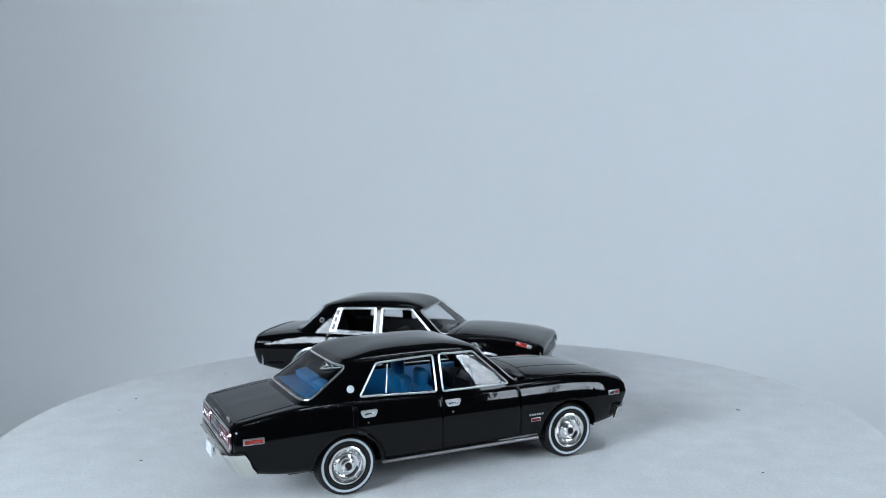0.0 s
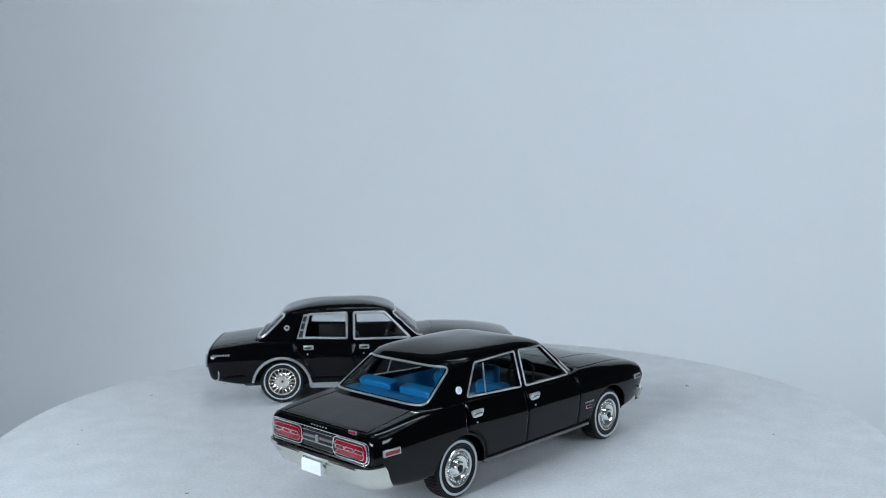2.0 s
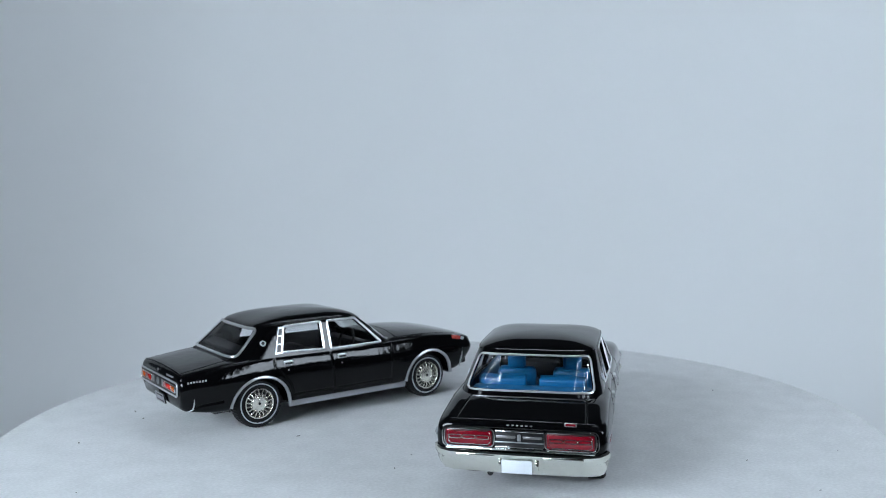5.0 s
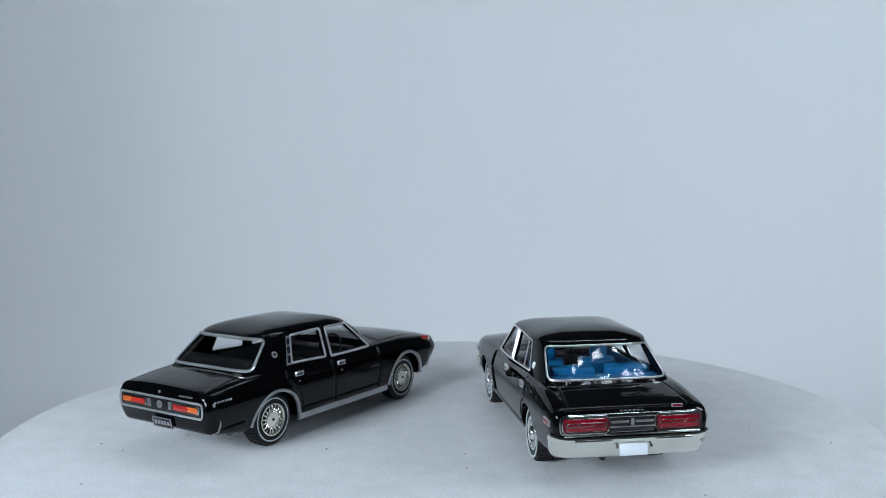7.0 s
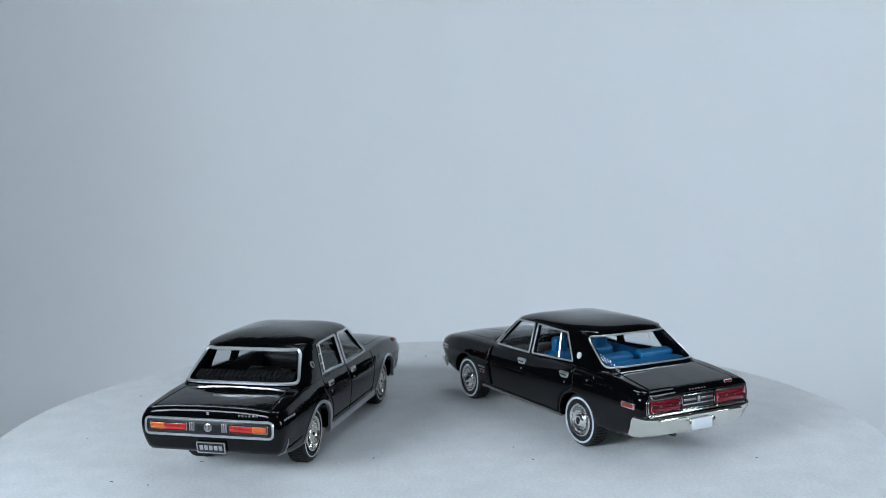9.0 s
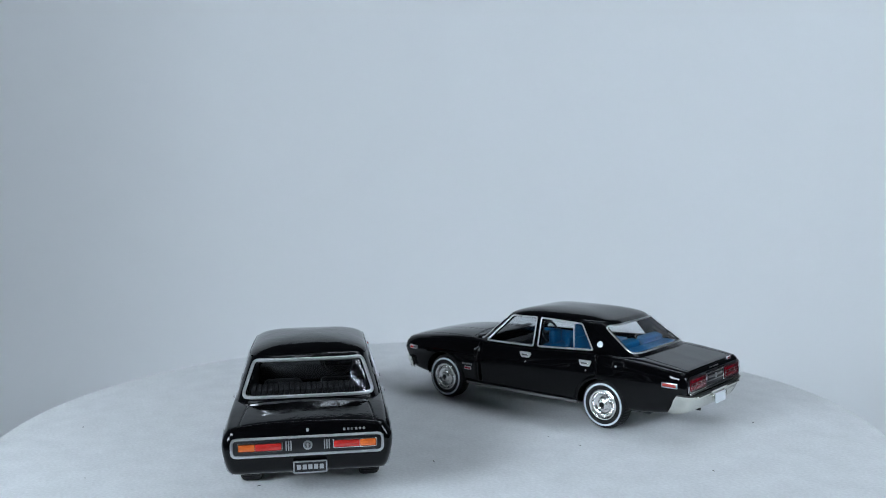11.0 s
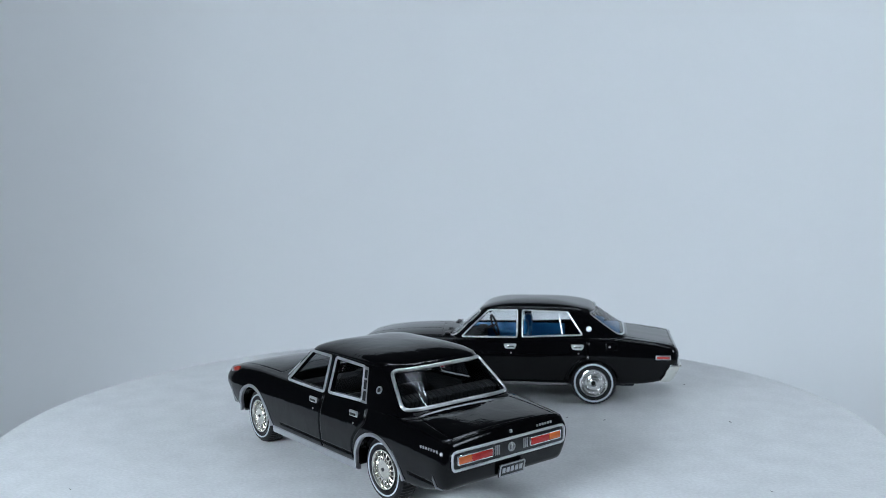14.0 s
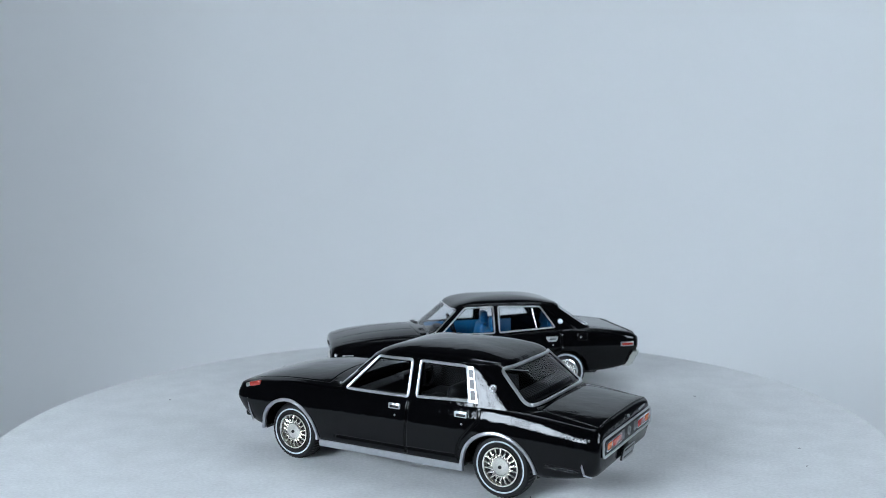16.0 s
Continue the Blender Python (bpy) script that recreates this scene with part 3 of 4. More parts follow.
        # side lamps
        for mx, mz, w, h, mats in s["markers"]:
            y = sh.side_y(mx, mz)
            ang = math.atan2(sh.side_y(mx + 1, mz) - sh.side_y(mx - 1, mz), 2) * sd
            rot = Matrix.Rotation(ang, 4, "Z")
            m = part("side_marker", rbox((mx, sd * (y + 0.05), mz), (w, 0.4, h), 0.12, 2, rot), SILVER, car, "bright side marker frame")
            n = len(mats)
            for k, mt in enumerate(mats):
                ww = (w - 0.4) / n
                cx = mx - (w - 0.4) / 2 + (k + 0.5) * ww
                part("lens", rbox((cx, sd * (y + 0.2 + (cx - mx) * math.tan(ang) * sd), mz), (ww - 0.05, 0.2, h - 0.4), 0.06, 1, rot), mt, m, "orange red lens" if mt is MARKER else "")
    fr = lambda y, z: (sh.cabin_x(y, z, -1) - 0.04, y, z)
    rw = part("rear_window", patch(back, lambda y, z: (sh.cabin_x(y, z, -1) + 0.3, y, z), 22, 12), GLASS if fine else GLASS_DARK, car, "clear rear window pane")
    b = bmesh.new()
    tube(b, [fr(*p) for p in dense(rounded(inset_poly(back, -s["trim_out"] * 1.1), 0.8), 0.7)], s["trim_r"] * s["rear_trim"], True, 6, 0.8, (1, 0, 0))
    part("window_trim", b, bright, rw, "bright rear window surround")
    ws = part("windscreen", patch(screen, lambda y, z: (sh.cabin_x(y, z, 1) - 0.3, y, z), 22, 12), GLASS_SCREEN, car, "clear windscreen pane")
    b = bmesh.new()
    tube(b, [(sh.cabin_x(y, z, 1) + 0.04, y, z) for y, z in dense(rounded(inset_poly(screen, -0.3), 0.8), 0.7)], 0.17, True, 6, 0.8, (1, 0, 0))
    part("window_trim", b, bright, ws, "bright windscreen surround")

    # rolled rear edge of the boot lid
    b = bmesh.new()
    xe = s["x0"] + 0.75
    tube(b, [(sh.tuck(xe, sh.top_z(xe, y)), y, sh.top_z(xe, y) - 0.1) for y in np.linspace(-10.6, 10.6, 23)], 0.24, n=8)
    part("boot_lip", b, paint, car, "rounded rear edge of the boot lid")

    interior(car, s, sh)
    return car, sh


def interior(car, s, sh):
    col = s["seat_mat"]
    part("cabin_floor", rbox((20.0, 0, 7.5), (24, 21.5, 0.8), 0.1), col, car)
    for x, r, zc in s["arches"]:
        for sd in (1, -1):
            b = bmesh.new()
            rows = []
            for k in range(25):
                an = radians(k * 7.5)
                rows.append([(x + q * math.cos(an), sd * y, zc + q * math.sin(an)) for q, y in ((0.5, 7.95), (r + 0.08, 7.95), (r + 0.08, 11.6), (r + 0.2, 11.6), (r + 0.2, 7.85), (0.5, 7.85))])
            grid_faces(b, rows, True, True)
            part("wheel_well", b, UNDER, car)
    drop = 0.0 if s["fine"] else 1.6
    for y in (-5.2, 5.2):
        st = part("front_seat", join(rbox((19.9, y, 10), (7.0, 7.4, 3.4), 1.0), rbox((16.7, y, 12.0 - drop), (2.4, 7.2, 6.0), 1.0, 3, Matrix.Rotation(radians(-12), 4, "Y"))), col, car, s["seat_label"])
        if s["fine"]:
            part("headrest", rbox((15.9, y, 16.3), (1.8, 3.4, 3.2), 0.75, 3), col, st)
    st = part("rear_seat", join(rbox((3.2, 0, 10), (7, 15.0, 3.6), 1.0), rbox((-1.2, 0, 12.6), (2.4, 19.5, 4.6), 1.0, 3, Matrix.Rotation(radians(-16), 4, "Y"))), col, car, s["seat_label"])
    if s["pleats"]:
        bms = [rbox((-1.9, -9 + k * 0.9, 14.7), (2.2, 0.83, 3.4), 0.16, 2, Matrix.Rotation(radians(-20), 4, "Y")) for k in range(21)]
        part("pleats", join(*bms), col, st, "pleated black seat back")
    else:
        for y in (-5.0, 5.0):
            part("rear_backrest", rbox((-1.0, y, 15.2), (2.2, 7.8, 3.6), 0.35, 3, Matrix.Rotation(radians(-14), 4, "Y")), col, st)
    part("parcel_shelf", rbox((-4.0, 0, 15.35 if s["fine"] else 14.5), (4.2, 19.4, 0.7), 0.25), col, car)
    for sd in (1, -1):
        part("door_card", rbox((18.8, sd * 10.8, 11.2), (23.0, 0.2, 7.0), 0.08), col, car)
    part("dashboard", join(rbox((28.6, 0, 12.2), (4.0, 21, 3.4), 0.9), rbox((27.4, -5.2, 13.9), (2.2, 7, 1.4), 0.5)), TRIM_BLACK, car, "black dashboard")
    b = bmesh.new()
    tube(b, [(24.2 + 0.9 * math.cos(a), -5.2 + 2.9 * math.sin(a), 14.8 + 2.5 * math.cos(a)) for a in [k * math.tau / 24 for k in range(24)]], 0.28, True, 6, 1, (1, 0, 0))
    sw = part("steering_wheel", b, TRIM_BLACK, car, "black steering wheel")
    b = bmesh.new()
    tube(b, [(24.2, -5.2, 14.8), (28, -5.2, 13.6)], 0.35, n=8)
    part("steering_column", join(b, rbox((24.25, -5.2, 14.8), (0.4, 5.2, 0.5), 0.1)), TRIM_BLACK, sw)
    part("mirror", rbox((24.4, 0, 19.4), (0.5, 3.6, 0.9), 0.2), TRIM_BLACK, car)


def rect(y0, y1, z0, z1):
    return [(y0, z0), (y1, z0), (y1, z1), (y0, z1)]


def ring_frame(x, poly, r, mat, tag, parent, label="", round_r=0.4, depth=0.8):
    b = bmesh.new()
    tube(b, [(x, *p) for p in dense(rounded(poly, round_r), 1.0)], r, True, 6, depth, (1, 0, 0))
    return part(tag, b, mat, parent, label)


# ---------------------------------------------------------------- first car: blue seats, plated bumpers
A = dict(
    x0=-17.9, x1=54.9, zwide=10.6, nose_tuck=0.32, tail_tuck=0.20, fine=True,
    W=[(-18, 12.7), (-15, 13.1), (-8, 13.15), (5, 13.2), (20, 13.2), (36, 13.2), (46, 13.2), (51, 12.95), (54.8, 12.3)],
    zb=[(-18, 7.2), (-15.7, 5.9), (-8, 4.8), (5, 4.5), (36, 4.5), (48, 5.3), (54, 6.0)],
    zs=[(-18, 13.5), (-14, 14.2), (-6, 15.1), (2, 15.3), (16, 14.8), (30, 14.6), (40, 14.6), (50, 13.95), (54.8, 13.0)],
    zt=[(-18, 13.6), (-12, 14.5), (-6, 15.3), (2, 15.6), (30, 15.3), (36, 15.8), (44, 15.4), (50, 14.6), (54.8, 13.5)],
    arches=[(0, 5.75, 4.6), (41.6, 5.9, 5.0)], arch_trim=False,
    grooves_side=[[(31.2, 14.2), (31.4, 10), (31.5, 5.3)], [(16.3, 14.6), (16.4, 10), (16.5, 5.3)], [(1.2, 15.0), (1.2, 13), (1.3, 11.0), (3.2, 10.2), (5.2, 8.2), (6.3, 5.4)], [(6.3, 5.35), (18, 5.3), (35.4, 5.4)]],
    grooves_top=[[(-7.2, -9.2), (-7.2, 0), (-7.2, 9.2)], [(-7.2, -9.2), (-12, -9.6), (-17.0, -9.9)], [(-7.2, 9.2), (-12, 9.6), (-17.0, 9.9)], [(34.5, -10.4), (42, -10.3), (52.6, -9.4)], [(34.5, 10.4), (42, 10.3), (52.6, 9.4)], [(34.5, -10.4), (35.6, 0), (34.5, 10.4)], [(35.4, 4.6), (44, 4.3), (53.6, 3.7)], [(35.4, -4.6), (44, -4.3), (53.6, -3.7)]],
    cabin=dict(z0=14.2, z1=21.1, crown=22.75, rear=(-8.9, 0.75), front=(33.9, 25.8), half=(12.2, 10.3)),
    front_window=[(29.5, 15.0), (23.5, 20.55), (17.3, 20.85), (17.3, 15.15)],
    rear_side_window=[(15.6, 15.2), (15.6, 20.85), (6.0, 20.45), (2.7, 15.8)],
    vent_bar=[(6.9, 15.8), (7.3, 18), (7.7, 20.3)],
    rear_window=[(10.2, 15.8), (9.0, 20.35), (-9.0, 20.35), (-10.2, 15.8)], windscreen=[(10.6, 15.0), (8.8, 20.4), (-8.8, 20.4), (-10.6, 15.0)],
    trim_out=0.30, trim_r=0.185, rear_trim=1.1, drip_z=[(2.5, 20.95), (8, 21.1), (18, 21.1), (23.8, 20.85), (27.6, 18.2), (31, 15.6)],
    badge=(1.0, 17.0), handles=[(18.5, 13.1), (3.5, 13.2)], sill=(6.0, 35.4, 4.35, 4.95),
    wheel="ribbed", tyre_r=5.0, hub_y=12.0, whitewall=(0.79, 0.865),
    markers=[(-15.0, 11.25, 3.2, 1.0, (MARKER,)), (51.2, 11.1, 2.5, 0.9, (DARK, MARKER))],
    seat_mat=BLUE, seat_label="plain blue moulded seat", pleats=False,
)


def dress_first(car, sh):
    x = -18.05
    for sd in (1, -1):
        # tail lamps: plated surround, red lens, three small framed bars
        poly = rect(sd * 3.8, sd * 11.4, 9.8, 12.6)
        lamp = part("tail_light", rbox((x + 0.1, sd * 7.65, 11.17), (0.5, 7.4, 2.6), 0.8), DARK, car, "dark tail light housing")
        part("lens", rbox((x - 0.1, sd * 7.65, 11.17), (0.35, 7.0, 2.2), 0.16), RED, lamp, "red tail light lens")
        ring_frame(x - 0.15, poly, 0.135, CHROME, "bezel", lamp, "chrome bezel", 0.95)
        ring_frame(x - 0.3, rect(sd * 4.35, sd * 10.85, 10.2, 12.2), 0.05, CHROME, "inner_bezel", lamp, "", 0.7)
        for k in (-1, 0, 1):
            ring_frame(x - 0.33, rect(sd * 7.65 + k * 2.1 - 0.95, sd * 7.65 + k * 2.1 + 0.95, 11.0, 11.52), 0.085, CHROME, "lens_bar", lamp, "", 0.2)
        # bumper end and script
        part("script_badge", bars_row((33.0, sd * (sh.side_y(34, 9.1) + 0.08), 9.1), (36.0, sd * (sh.side_y(35.5, 9.1) + 0.08), 9.1), 6, 0.45, 0.12), SILVER, car, "small silver badge on the wing")
        bb = part("wing_badge", rbox((34.5, sd * (sh.side_y(34.5, 8.1) + 0.02), 8.15), (1.9, 0.2, 0.7), 0.08), SILVER, car, "small red and silver badge")
        part("badge_inlay", rbox((34.5, sd * (sh.side_y(34.5, 8.1) + 0.1), 8.15), (1.6, 0.2, 0.42), 0.05), RED, bb)
    ring_frame(x - 0.05, rect(-11.75, 11.75, 9.62, 12.78), 0.10, CHROME, "tail_frame", car, "thin chrome frame round the tail lights", 1.0)
    part("tail_strip", rbox((x - 0.12, 0, 9.5), (0.45, 22.4, 0.34), 0.14), WHEEL_CHROME, car, "chrome strip below the tail lights")
    part("tail_panel", rbox((x + 0.12, 0, 11.2), (0.4, 7.4, 2.6), 0.15), DARK, car, "dark ribbed panel between the tail lights")
    for sd in (1, -1):
        part("tail_bar", rbox((x - 0.14, sd * 2.0, 11.5), (0.3, 2.9, 0.42), 0.12), DULL, car, "dull silver bar")
    for z in (10.7, 12.35, 9.95):
        part("tail_moulding", rbox((x - 0.1, 0, z), (0.3, 7.3, 0.16), 0.05), CHROME if z > 12 or z < 10 else SILVER, car)
    part("tail_emblem", join(rbox((x - 0.25, 0, 11.45), (0.3, 0.55, 1.05), 0.22, 3), rbox((x - 0.34, 0, 11.45), (0.3, 0.2, 0.6), 0.08)), SILVER, car, "small upright silver emblem")
    part("lid_script", bars_row((-17.82, 2.1, 13.12), (-17.82, -2.1, 13.12), 6, 0.42, 0.2), SILVER, car, "small silver badge on the boot lid")
    rb = part("lid_badge", rbox((-17.6, -7.6, 13.62), (0.3, 1.8, 0.55), 0.08), SILVER, car, "small red badge on the boot lid")
    part("badge_inlay", rbox((-17.72, -7.6, 13.62), (0.2, 1.5, 0.35), 0.05), RED, rb)
    # rear bumper: swept blade with a stepped face, drawn round the corners
    def blade(path, sec, tag, label, lean=0.0, lift=0.0):
        b = bmesh.new()
        rows = []
        for i, (px, py, k) in enumerate(path):
            a, c = path[max(i - 1, 0)], path[min(i + 1, len(path) - 1)]
            d = Vector((c[0] - a[0], c[1] - a[1], 0)).normalized()
            n = Vector((-d.y, d.x, 0))
            end = max(0.0, 1 - min(i, len(path) - 1 - i) / 3)
            rows.append([(px + n.x * o + lean * (1 + 1.3 * end) * (1.2 - zz), py + n.y * o, 7.7 + k * zz + (lift * end if zz > 0 else 0)) for o, zz in sec])
        grid_faces(b, rows, True, True)
        return part(tag, b, BUMPER, car, label, 40)
    sec = [(0.0, -1.9), (0.12, -1.95), (0.38, -1.5), (0.66, -0.5), (0.78, 0.2), (0.95, 0.35), (1.0, 0.95), (0.92, 1.3), (0.6, 1.55), (0.0, 1.5)]
    pth = [(-16.2, 12.4, 0.92), (-16.9, 12.25, 1), (-17.5, 11.7, 1), (-17.75, 10.4, 1), (-18.0, 8, 1), (-18.15, 4, 1), (-18.2, 0, 1)]
    full = pth + [(a, -b, k) for a, b, k in pth[-2::-1]]
    blade(full[::-1], sec, "rear_bumper", "plated rear bumper", 0.26, 0.6)
    for sd in (1, -1):
        part("bumper_pad", rbox((-18.98, sd * 6.6, 8.75), (0.4, 6.0, 0.36), 0.12), BUMPER, car)
        part("plate_bracket", rbox((-19.1, sd * 2.75, 7.5), (0.4, 0.6, 1.3), 0.2), BUMPER, car)
    part("number_plate", rbox((-19.35, 0.2, 7.35), (0.3, 4.6, 2.0), 0.15), PLATE, car, "blank white number plate")
    b = bmesh.new()
    tube(b, [(-12, 4.6, 5.5), (-17.2, 4.6, 5.5)], 0.45, n=12)
    part("exhaust_pipe", b, UNDER, car)
    # nose
    part("grille", rbox((53.4, 0, 10.0), (1.2, 20.5, 3.2), 0.4), DARK, car, "dark front grille")
    ring_frame(54.05, rect(-10.6, 10.6, 8.3, 11.9), 0.25, CHROME, "grille_frame", car, "plated grille surround", 0.6)
    fp = [(51.5, 12.35, 0.75), (52.5, 12.15, 0.8), (53.4, 11.3, 0.8), (53.9, 9.8, 0.8), (54.1, 6, 0.8), (54.2, 0, 0.8)]
    full = fp + [(a, -b, k) for a, b, k in fp[-2::-1]]
    blade(full, [(o, z - 0.2) for o, z in sec], "front_bumper", "plated front bumper")
    for sd in (1, -1):
        vent = part("cowl_vent", rbox((33.3, sd * 7.0, sh.top_z(33.3, 7.0) + 0.02), (1.3, 6.0, 0.2), 0.05, 1, Matrix.Rotation(radians(sd * -4), 4, "Z")), DARK, car, "dark slotted cowl vent")
        for k in range(7):
            yy = sd * (4.4 + k * 0.85)
            part("slat", rbox((33.3, yy, sh.top_z(33.3, yy) + 0.12), (1.1, 0.3, 0.12), 0.03, 1), UNDER, vent)
    # fuel flap with its lock on one wing
    b = bmesh.new()
    tube(b, [(px, sh.side_y(px, pz) + 0.03, pz) for px, pz in dense(rounded([(-5.2, 12.6), (-2.8, 12.6), (-2.8, 14.3), (-5.2, 14.3)], 0.4), 0.5)], 0.15, True)
    flap = part("fuel_flap", b, PAINT, car, "small raised fuel flap")
    part("lock", lathe([(0.26, 0.0), (0.24, 0.14), (0.01, 0.18)], (-3.5, sh.side_y(-3.5, 13.4), 13.4), 14), CHROME, flap)


car_a, shape_a = sedan("model_car", A, "glossy black die-cast model sedan with blue seats and plated bumpers")
dress_first(car_a, shape_a)

# ---------------------------------------------------------------- second car: black interior, silver-painted trim
C = dict(
    x0=-16.6, x1=55.0, zwide=10.2, nose_tuck=0.55, tail_tuck=0.20, fine=False,
    W=[(-17, 12.55), (-14, 13.05), (-8, 13.15), (5, 13.15), (20, 13.15), (36, 13.15), (46, 13.1), (51, 12.95), (55.8, 12.15)],
    zb=[(-17, 6.2), (-14, 5.6), (-8, 4.7), (5, 4.5), (36, 4.5), (47, 5.2), (55.8, 6.3)],
    zs=[(-17, 13.0), (-13, 13.5), (-6, 14.3), (2, 14.7), (16, 14.6), (30, 14.6), (40, 14.7), (48, 14.2), (55.8, 12.9)],
    zt=[(-17, 13.6), (-12, 14.3), (-5, 14.9), (2, 15.0), (30, 15.2), (36, 15.9), (44, 15.5), (50, 14.6), (55.8, 13.2)],
    arches=[(0, 6.3, 4.4), (42, 6.1, 5.0)], arch_trim=True, arch_span=[(-4, 172), (2, 182)],
    grooves_side=[[(31.6, 14.1), (31.7, 10), (31.8, 5.2)], [(16.2, 14.2), (16.6, 10), (17.1, 5.2)], [(3.2, 14.2), (3.2, 12.4), (4.5, 11.0), (6.6, 8.5), (7.2, 5.4)], [(-8.0, 7.1), (-11.5, 6.9), (-14.0, 6.7)], [(7.4, 6.15), (18, 6.05), (31.8, 6.05)]],
    grooves_top=[[(-6.2, -9.4), (-6.2, 0), (-6.2, 9.4)], [(-6.2, -9.4), (-11, -10.0), (-15.8, -10.3)], [(-6.2, 9.4), (-11, 10.0), (-15.8, 10.3)], [(34.0, -10.6), (42, -10.6), (52.2, -10.0)], [(34.0, 10.6), (42, 10.6), (52.2, 10.0)], [(34.0, -10.6), (35.2, 0), (34.0, 10.6)]],
    cabin=dict(z0=13.9, z1=20.8, crown=22.7, rear=(-7.0, 0.5), front=(33.9, 25.55), half=(12.3, 10.2)),
    front_window=[(29.1, 14.75), (23.4, 20.1), (16.9, 20.3), (16.9, 14.8)],
    rear_side_window=[(14.6, 15.0), (14.6, 20.3), (6.6, 20.1), (5.4, 15.35)],
    louvre_panel=[(3.5, 14.95), (5.25, 14.95), (6.45, 20.35), (5.15, 20.35)],
    louvres=[[(3.95, 15.35), (4.85, 15.35), (5.1, 16.75), (4.3, 16.75)], [(4.4, 17.05), (5.2, 17.05), (5.5, 18.4), (4.72, 18.4)], [(4.82, 18.7), (5.6, 18.7), (5.9, 19.9), (5.15, 19.9)]],
    rear_window=[(10.25, 15.3), (8.6, 20.1), (-8.6, 20.1), (-10.25, 15.3)], windscreen=[(10.6, 14.9), (8.6, 20.1), (-8.6, 20.1), (-10.6, 14.9)],
    trim_out=0.38, trim_r=0.26, rear_trim=1.3, drip_z=[(2.5, 20.65), (8, 20.8), (18, 20.8), (23.6, 20.55), (27.6, 18.0), (31, 15.3)],
    badge=(1.3, 17.4), handles=[(18.85, 12.95), (6.2, 13.05)], sill=(6.6, 35.6, 3.5, 4.75),
    wheel="spoked", tyre_r=5.15, hub_y=11.4, whitewall=(0.765, 0.81),
    markers=[], seat_mat=TRIM_BLACK, seat_label="black moulded seat", pleats=True,
)


def dress_second(car, sh):
    x = -16.75
    part("tail_panel", rbox((x + 0.1, 0, 10.35), (0.5, 22.2, 2.5), 0.3), DARK, car, "black tail panel")
    ring_frame(x - 0.12, rect(-11.3, 11.3, 9.0, 11.7), 0.22, TRIM_SILVER, "tail_frame", car, "silver surround of the tail panel", 0.8)
    for sd in (1, -1):
        lamp = part("tail_light", rbox((x - 0.1, sd * 7.1, 10.42), (0.4, 6.7, 1.3), 0.12), SILVER, car, "silver tail light housing")
        part("lens", rbox((x - 0.25, sd * 5.85, 10.42), (0.3, 3.9, 1.0), 0.08), RED_WARM, lamp, "red tail light lens")
        ring_frame(x - 0.3, rect(sd * 3.85, sd * 10.35, 9.82, 11.02), 0.11, CHROME, "bezel", lamp, "chrome bezel", 0.2)
        part("turn_lens", rbox((x - 0.25, sd * 9.05, 10.42), (0.3, 2.4, 1.0), 0.08), ORANGE, lamp, "amber turn signal lens")
        for k in range(3):
            part("tail_rib", rbox((x - 0.15, sd * (2.5 + 0.36 * k), 10.45), (0.3, 0.2, 1.45), 0.06), SILVER, car)
        # bumper corner with silver edging
        b = bmesh.new()
        tube(b, [(-16.4, sd * 11.3, 9.3), (-15.6, sd * 12.15, 9.35), (-14.1, sd * 12.75, 9.35), (-14.0, sd * 12.6, 7.6), (-14.2, sd * 12.2, 6.3), (-15.0, sd * 11.4, 5.95)], 0.17, n=6)
        part("corner_edging", b, SILVER, car, "silver edging of the bumper corner")
        part("script_badge", bars_row((-15.4, sd * (sh.side_y(-15.4, 11.7) + 0.06), 11.75), (-11.4, sd * (sh.side_y(-11.4, 11.8) + 0.06), 11.85), 7, 0.5, 0.12), SILVER, car, "small silver badge on the rear wing")
        # nose corner lamps
        mk = part("front_marker", rbox((50.2, sd * 12.0, 13.3), (2.6, 1.0, 0.95), 0.25, 2, Matrix.Rotation(radians(12), 4, "Y")), MARKER, car, "orange front marker lamp")
        part("marker_tip", rbox((51.9, sd * 11.85, 12.85), (1.2, 1.0, 0.8), 0.2, 2, Matrix.Rotation(radians(16), 4, "Y")), SILVER, mk)
        b = bmesh.new()
        tube(b, [(54.6, sd * 11.5, 10.5), (53.7, sd * 12.25, 10.6), (51.6, sd * 12.72, 10.6), (51.4, sd * 12.66, 8.5), (51.0, sd * 12.3, 6.6), (51.8, sd * 11.4, 6.1)], 0.17, n=6)
        part("corner_edging", b, SILVER, car, "silver edging of the front corner")
    em = part("tail_emblem", lathe([(0.72, 0.1), (0.7, -0.2), (0.5, -0.25), (0.45, -0.05), (0.01, -0.05)], (0, 0, 0), 24), SILVER, car, "round silver emblem")
    em.matrix_basis = Matrix.Translation(((x - 20.1) * MM, 0, 10.42 * MM)) @ Matrix.Rotation(radians(-90), 4, "Z") @ Matrix.Translation((0.020, 0, 0))
    part("emblem_bar", rbox((x - 0.3, 0, 10.42), (0.2, 0.3, 0.7), 0.08), SILVER, car)
    part("lid_script", bars_row((-16.82, -5.2, 12.55), (-16.72, -8.8, 12.55), 6, 0.42, 0.2), SILVER, car, "small silver badge on the boot lid")
    part("lid_lock", rbox((-16.85, 0, 12.75), (0.3, 0.4, 0.5), 0.1), SILVER, car)
    # bumper blade below the tail, and plate
    b = bmesh.new()
    rows = []
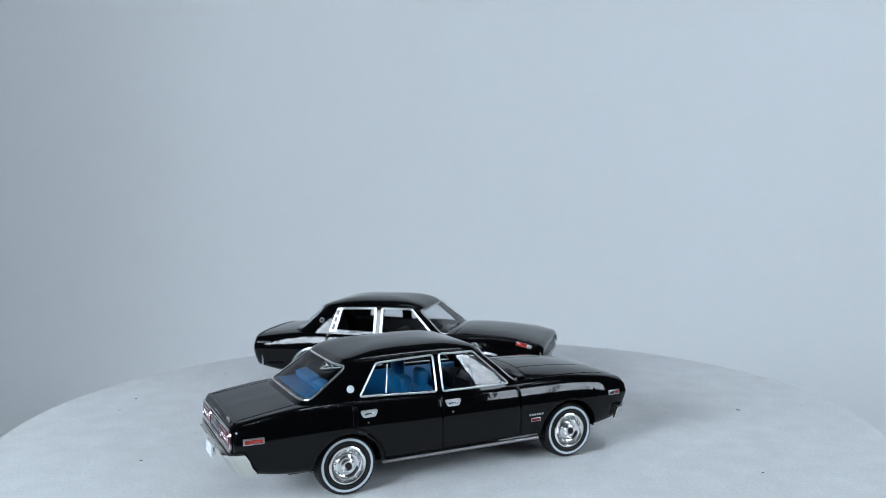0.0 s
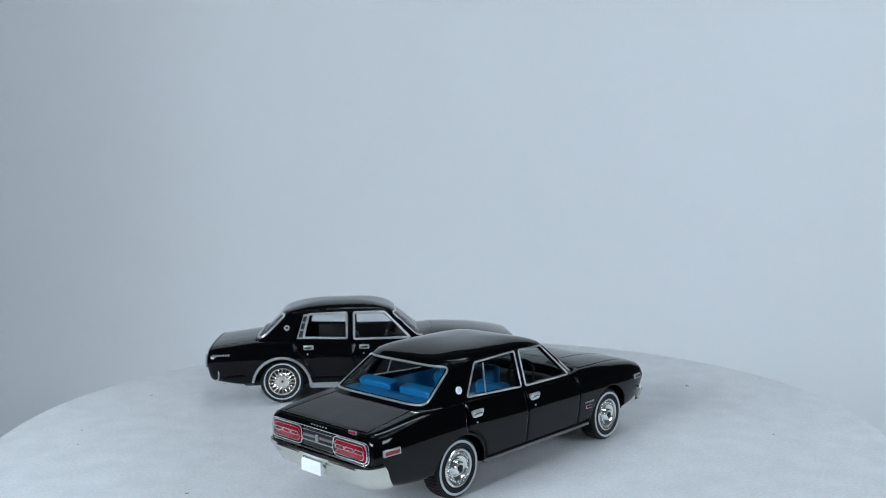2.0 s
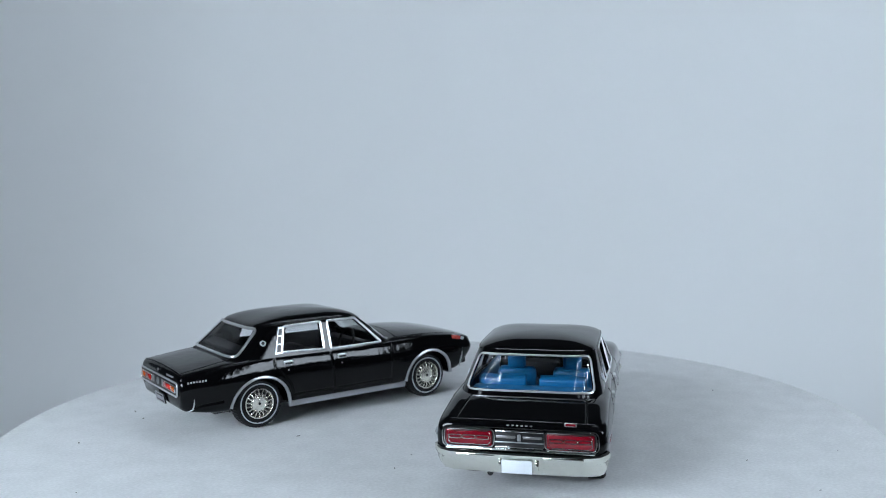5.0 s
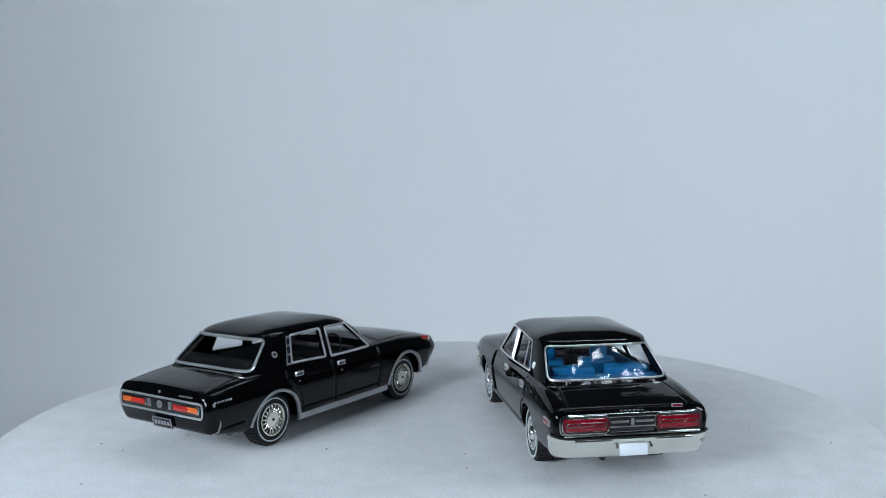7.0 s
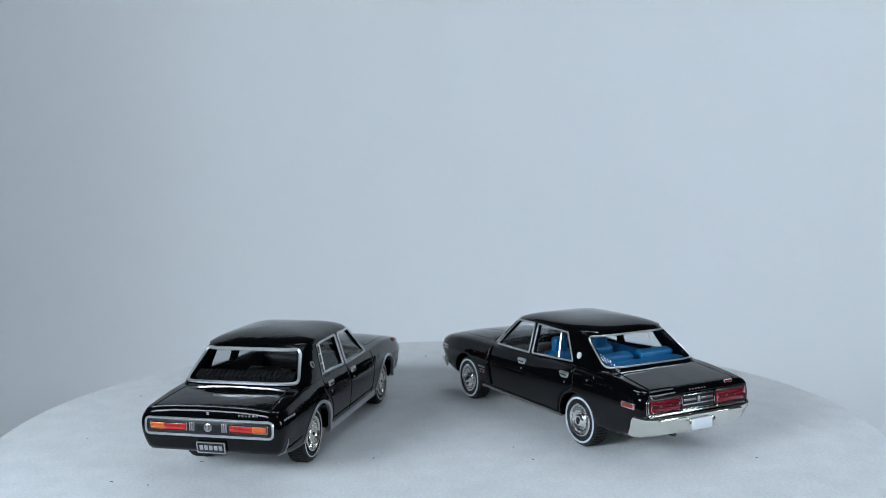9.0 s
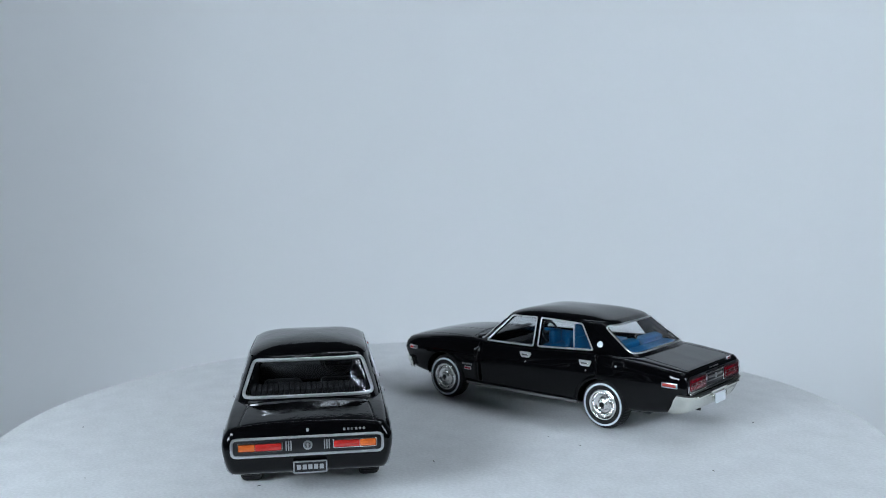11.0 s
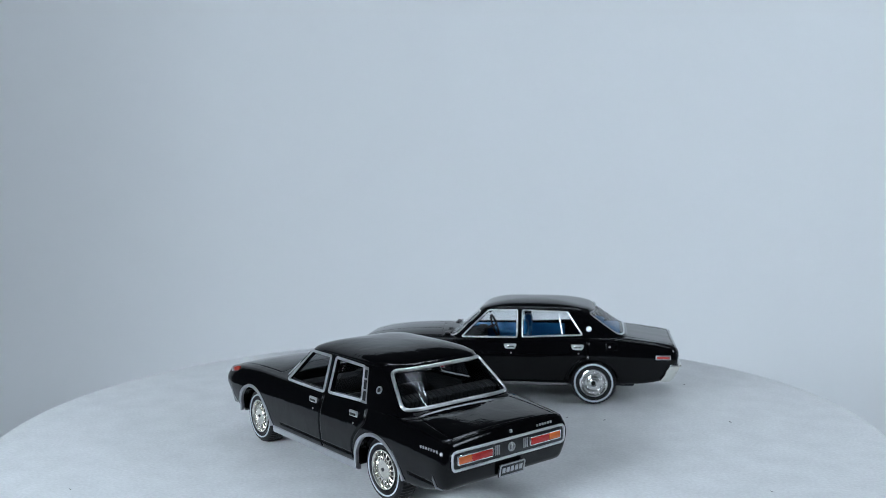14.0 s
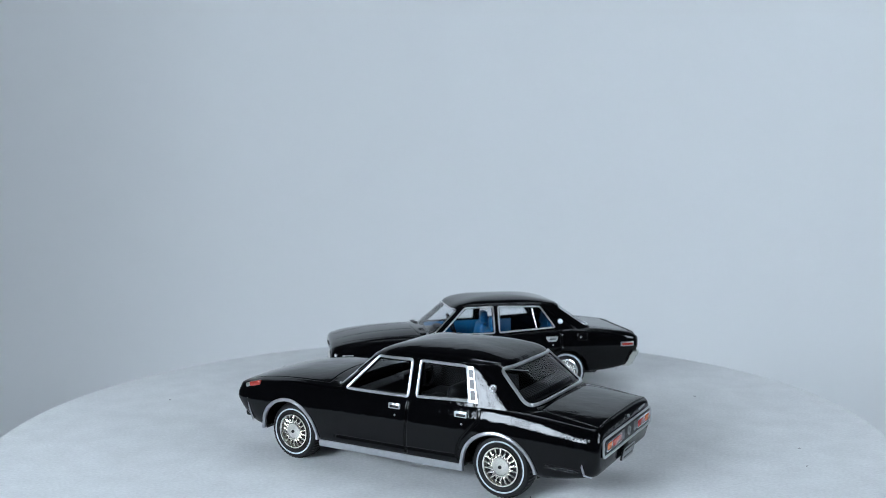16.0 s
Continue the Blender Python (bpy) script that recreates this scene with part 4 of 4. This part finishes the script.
    for y in np.linspace(-12.2, 12.2, 33):
        xx = -16.35 + 0.012 * y * y * (1 if abs(y) < 11 else 1.15)
        rows.append([(xx + 1.2, y, 8.7), (xx + 0.1, y, 8.6), (xx, y, 8.2), (xx + 0.35, y, 7.0), (xx + 0.9, y, 6.25), (xx + 2.2, y, 6.1)])
    grid_faces(b, rows, True, True)
    part("rear_bumper", b, PAINT_CAST, car, "black rear bumper")
    pl = part("number_plate", rbox((-16.55, -0.3, 7.0), (0.35, 5.1, 2.0), 0.12, 2, Matrix.Rotation(radians(-12), 4, "Y")), DARK, car, "black plate with silver border")
    b = bmesh.new()
    tube(b, [(-16.77 + (z - 7.0) * -0.21, y - 0.3, z) for y, z in dense(rounded(rect(-2.45, 2.45, 6.1, 7.9), 0.2), 0.8)], 0.11, True, 6, 1, (1, 0, 0))
    part("plate_border", b, SILVER, pl)
    tilt = Matrix.Rotation(radians(-12), 4, "Y")
    bms = [rbox((-16.76, -2.0 + 0.85 * k, 7.0), (0.14, 0.62, 0.8), 0.05, 1, tilt) for k in range(5)]
    part("plate_marking", join(*bms), SILVER, pl, "silver raised marking")
    part("grille", rbox((54.0, 0, 10.4), (1.2, 21.0, 3.2), 0.4), DARK, car, "dark front grille")
    ring_frame(54.7, rect(-10.9, 10.9, 8.9, 12.0), 0.25, SILVER, "grille_frame", car, "silver grille surround", 0.6)
    part("front_bumper", rbox((53.0, 0, 7.3), (1.8, 22.4, 1.6), 0.5), PAINT_CAST, car, "black front bumper")


car_c, shape_c = sedan("model_car", C, "glossy black die-cast model sedan with black interior and silver trim")
dress_second(car_c, shape_c)

table_top = turntable()


# ---------------------------------------------------------------- what turns
def motions():
    steps = [k * 0.25 for k in range(65)]

    def carried(px, py, yaw):
        """The path of a car standing at (px, py) on the table with its base 20 mm ahead of the rear axle."""
        cx, cy = px + 20 * math.cos(radians(yaw)), py + 20 * math.sin(radians(yaw))
        rows = []
        for t in steps:
            a = radians(TURN * t)
            rows.append((t, pose((cx * math.cos(a) - cy * math.sin(a)) * MM, (cx * math.sin(a) + cy * math.cos(a)) * MM, 0.0, 0, 0, yaw + TURN * t)))
        return rows
    walk(car_a, carried(-19.49, -36.60, 24.78))
    walk(car_c, carried(-25.76, 34.73, -15.89))
    walk(table_top, [(t, pose(0, 0, 0, 0, 0, TURN * t)) for t in steps])


motions()
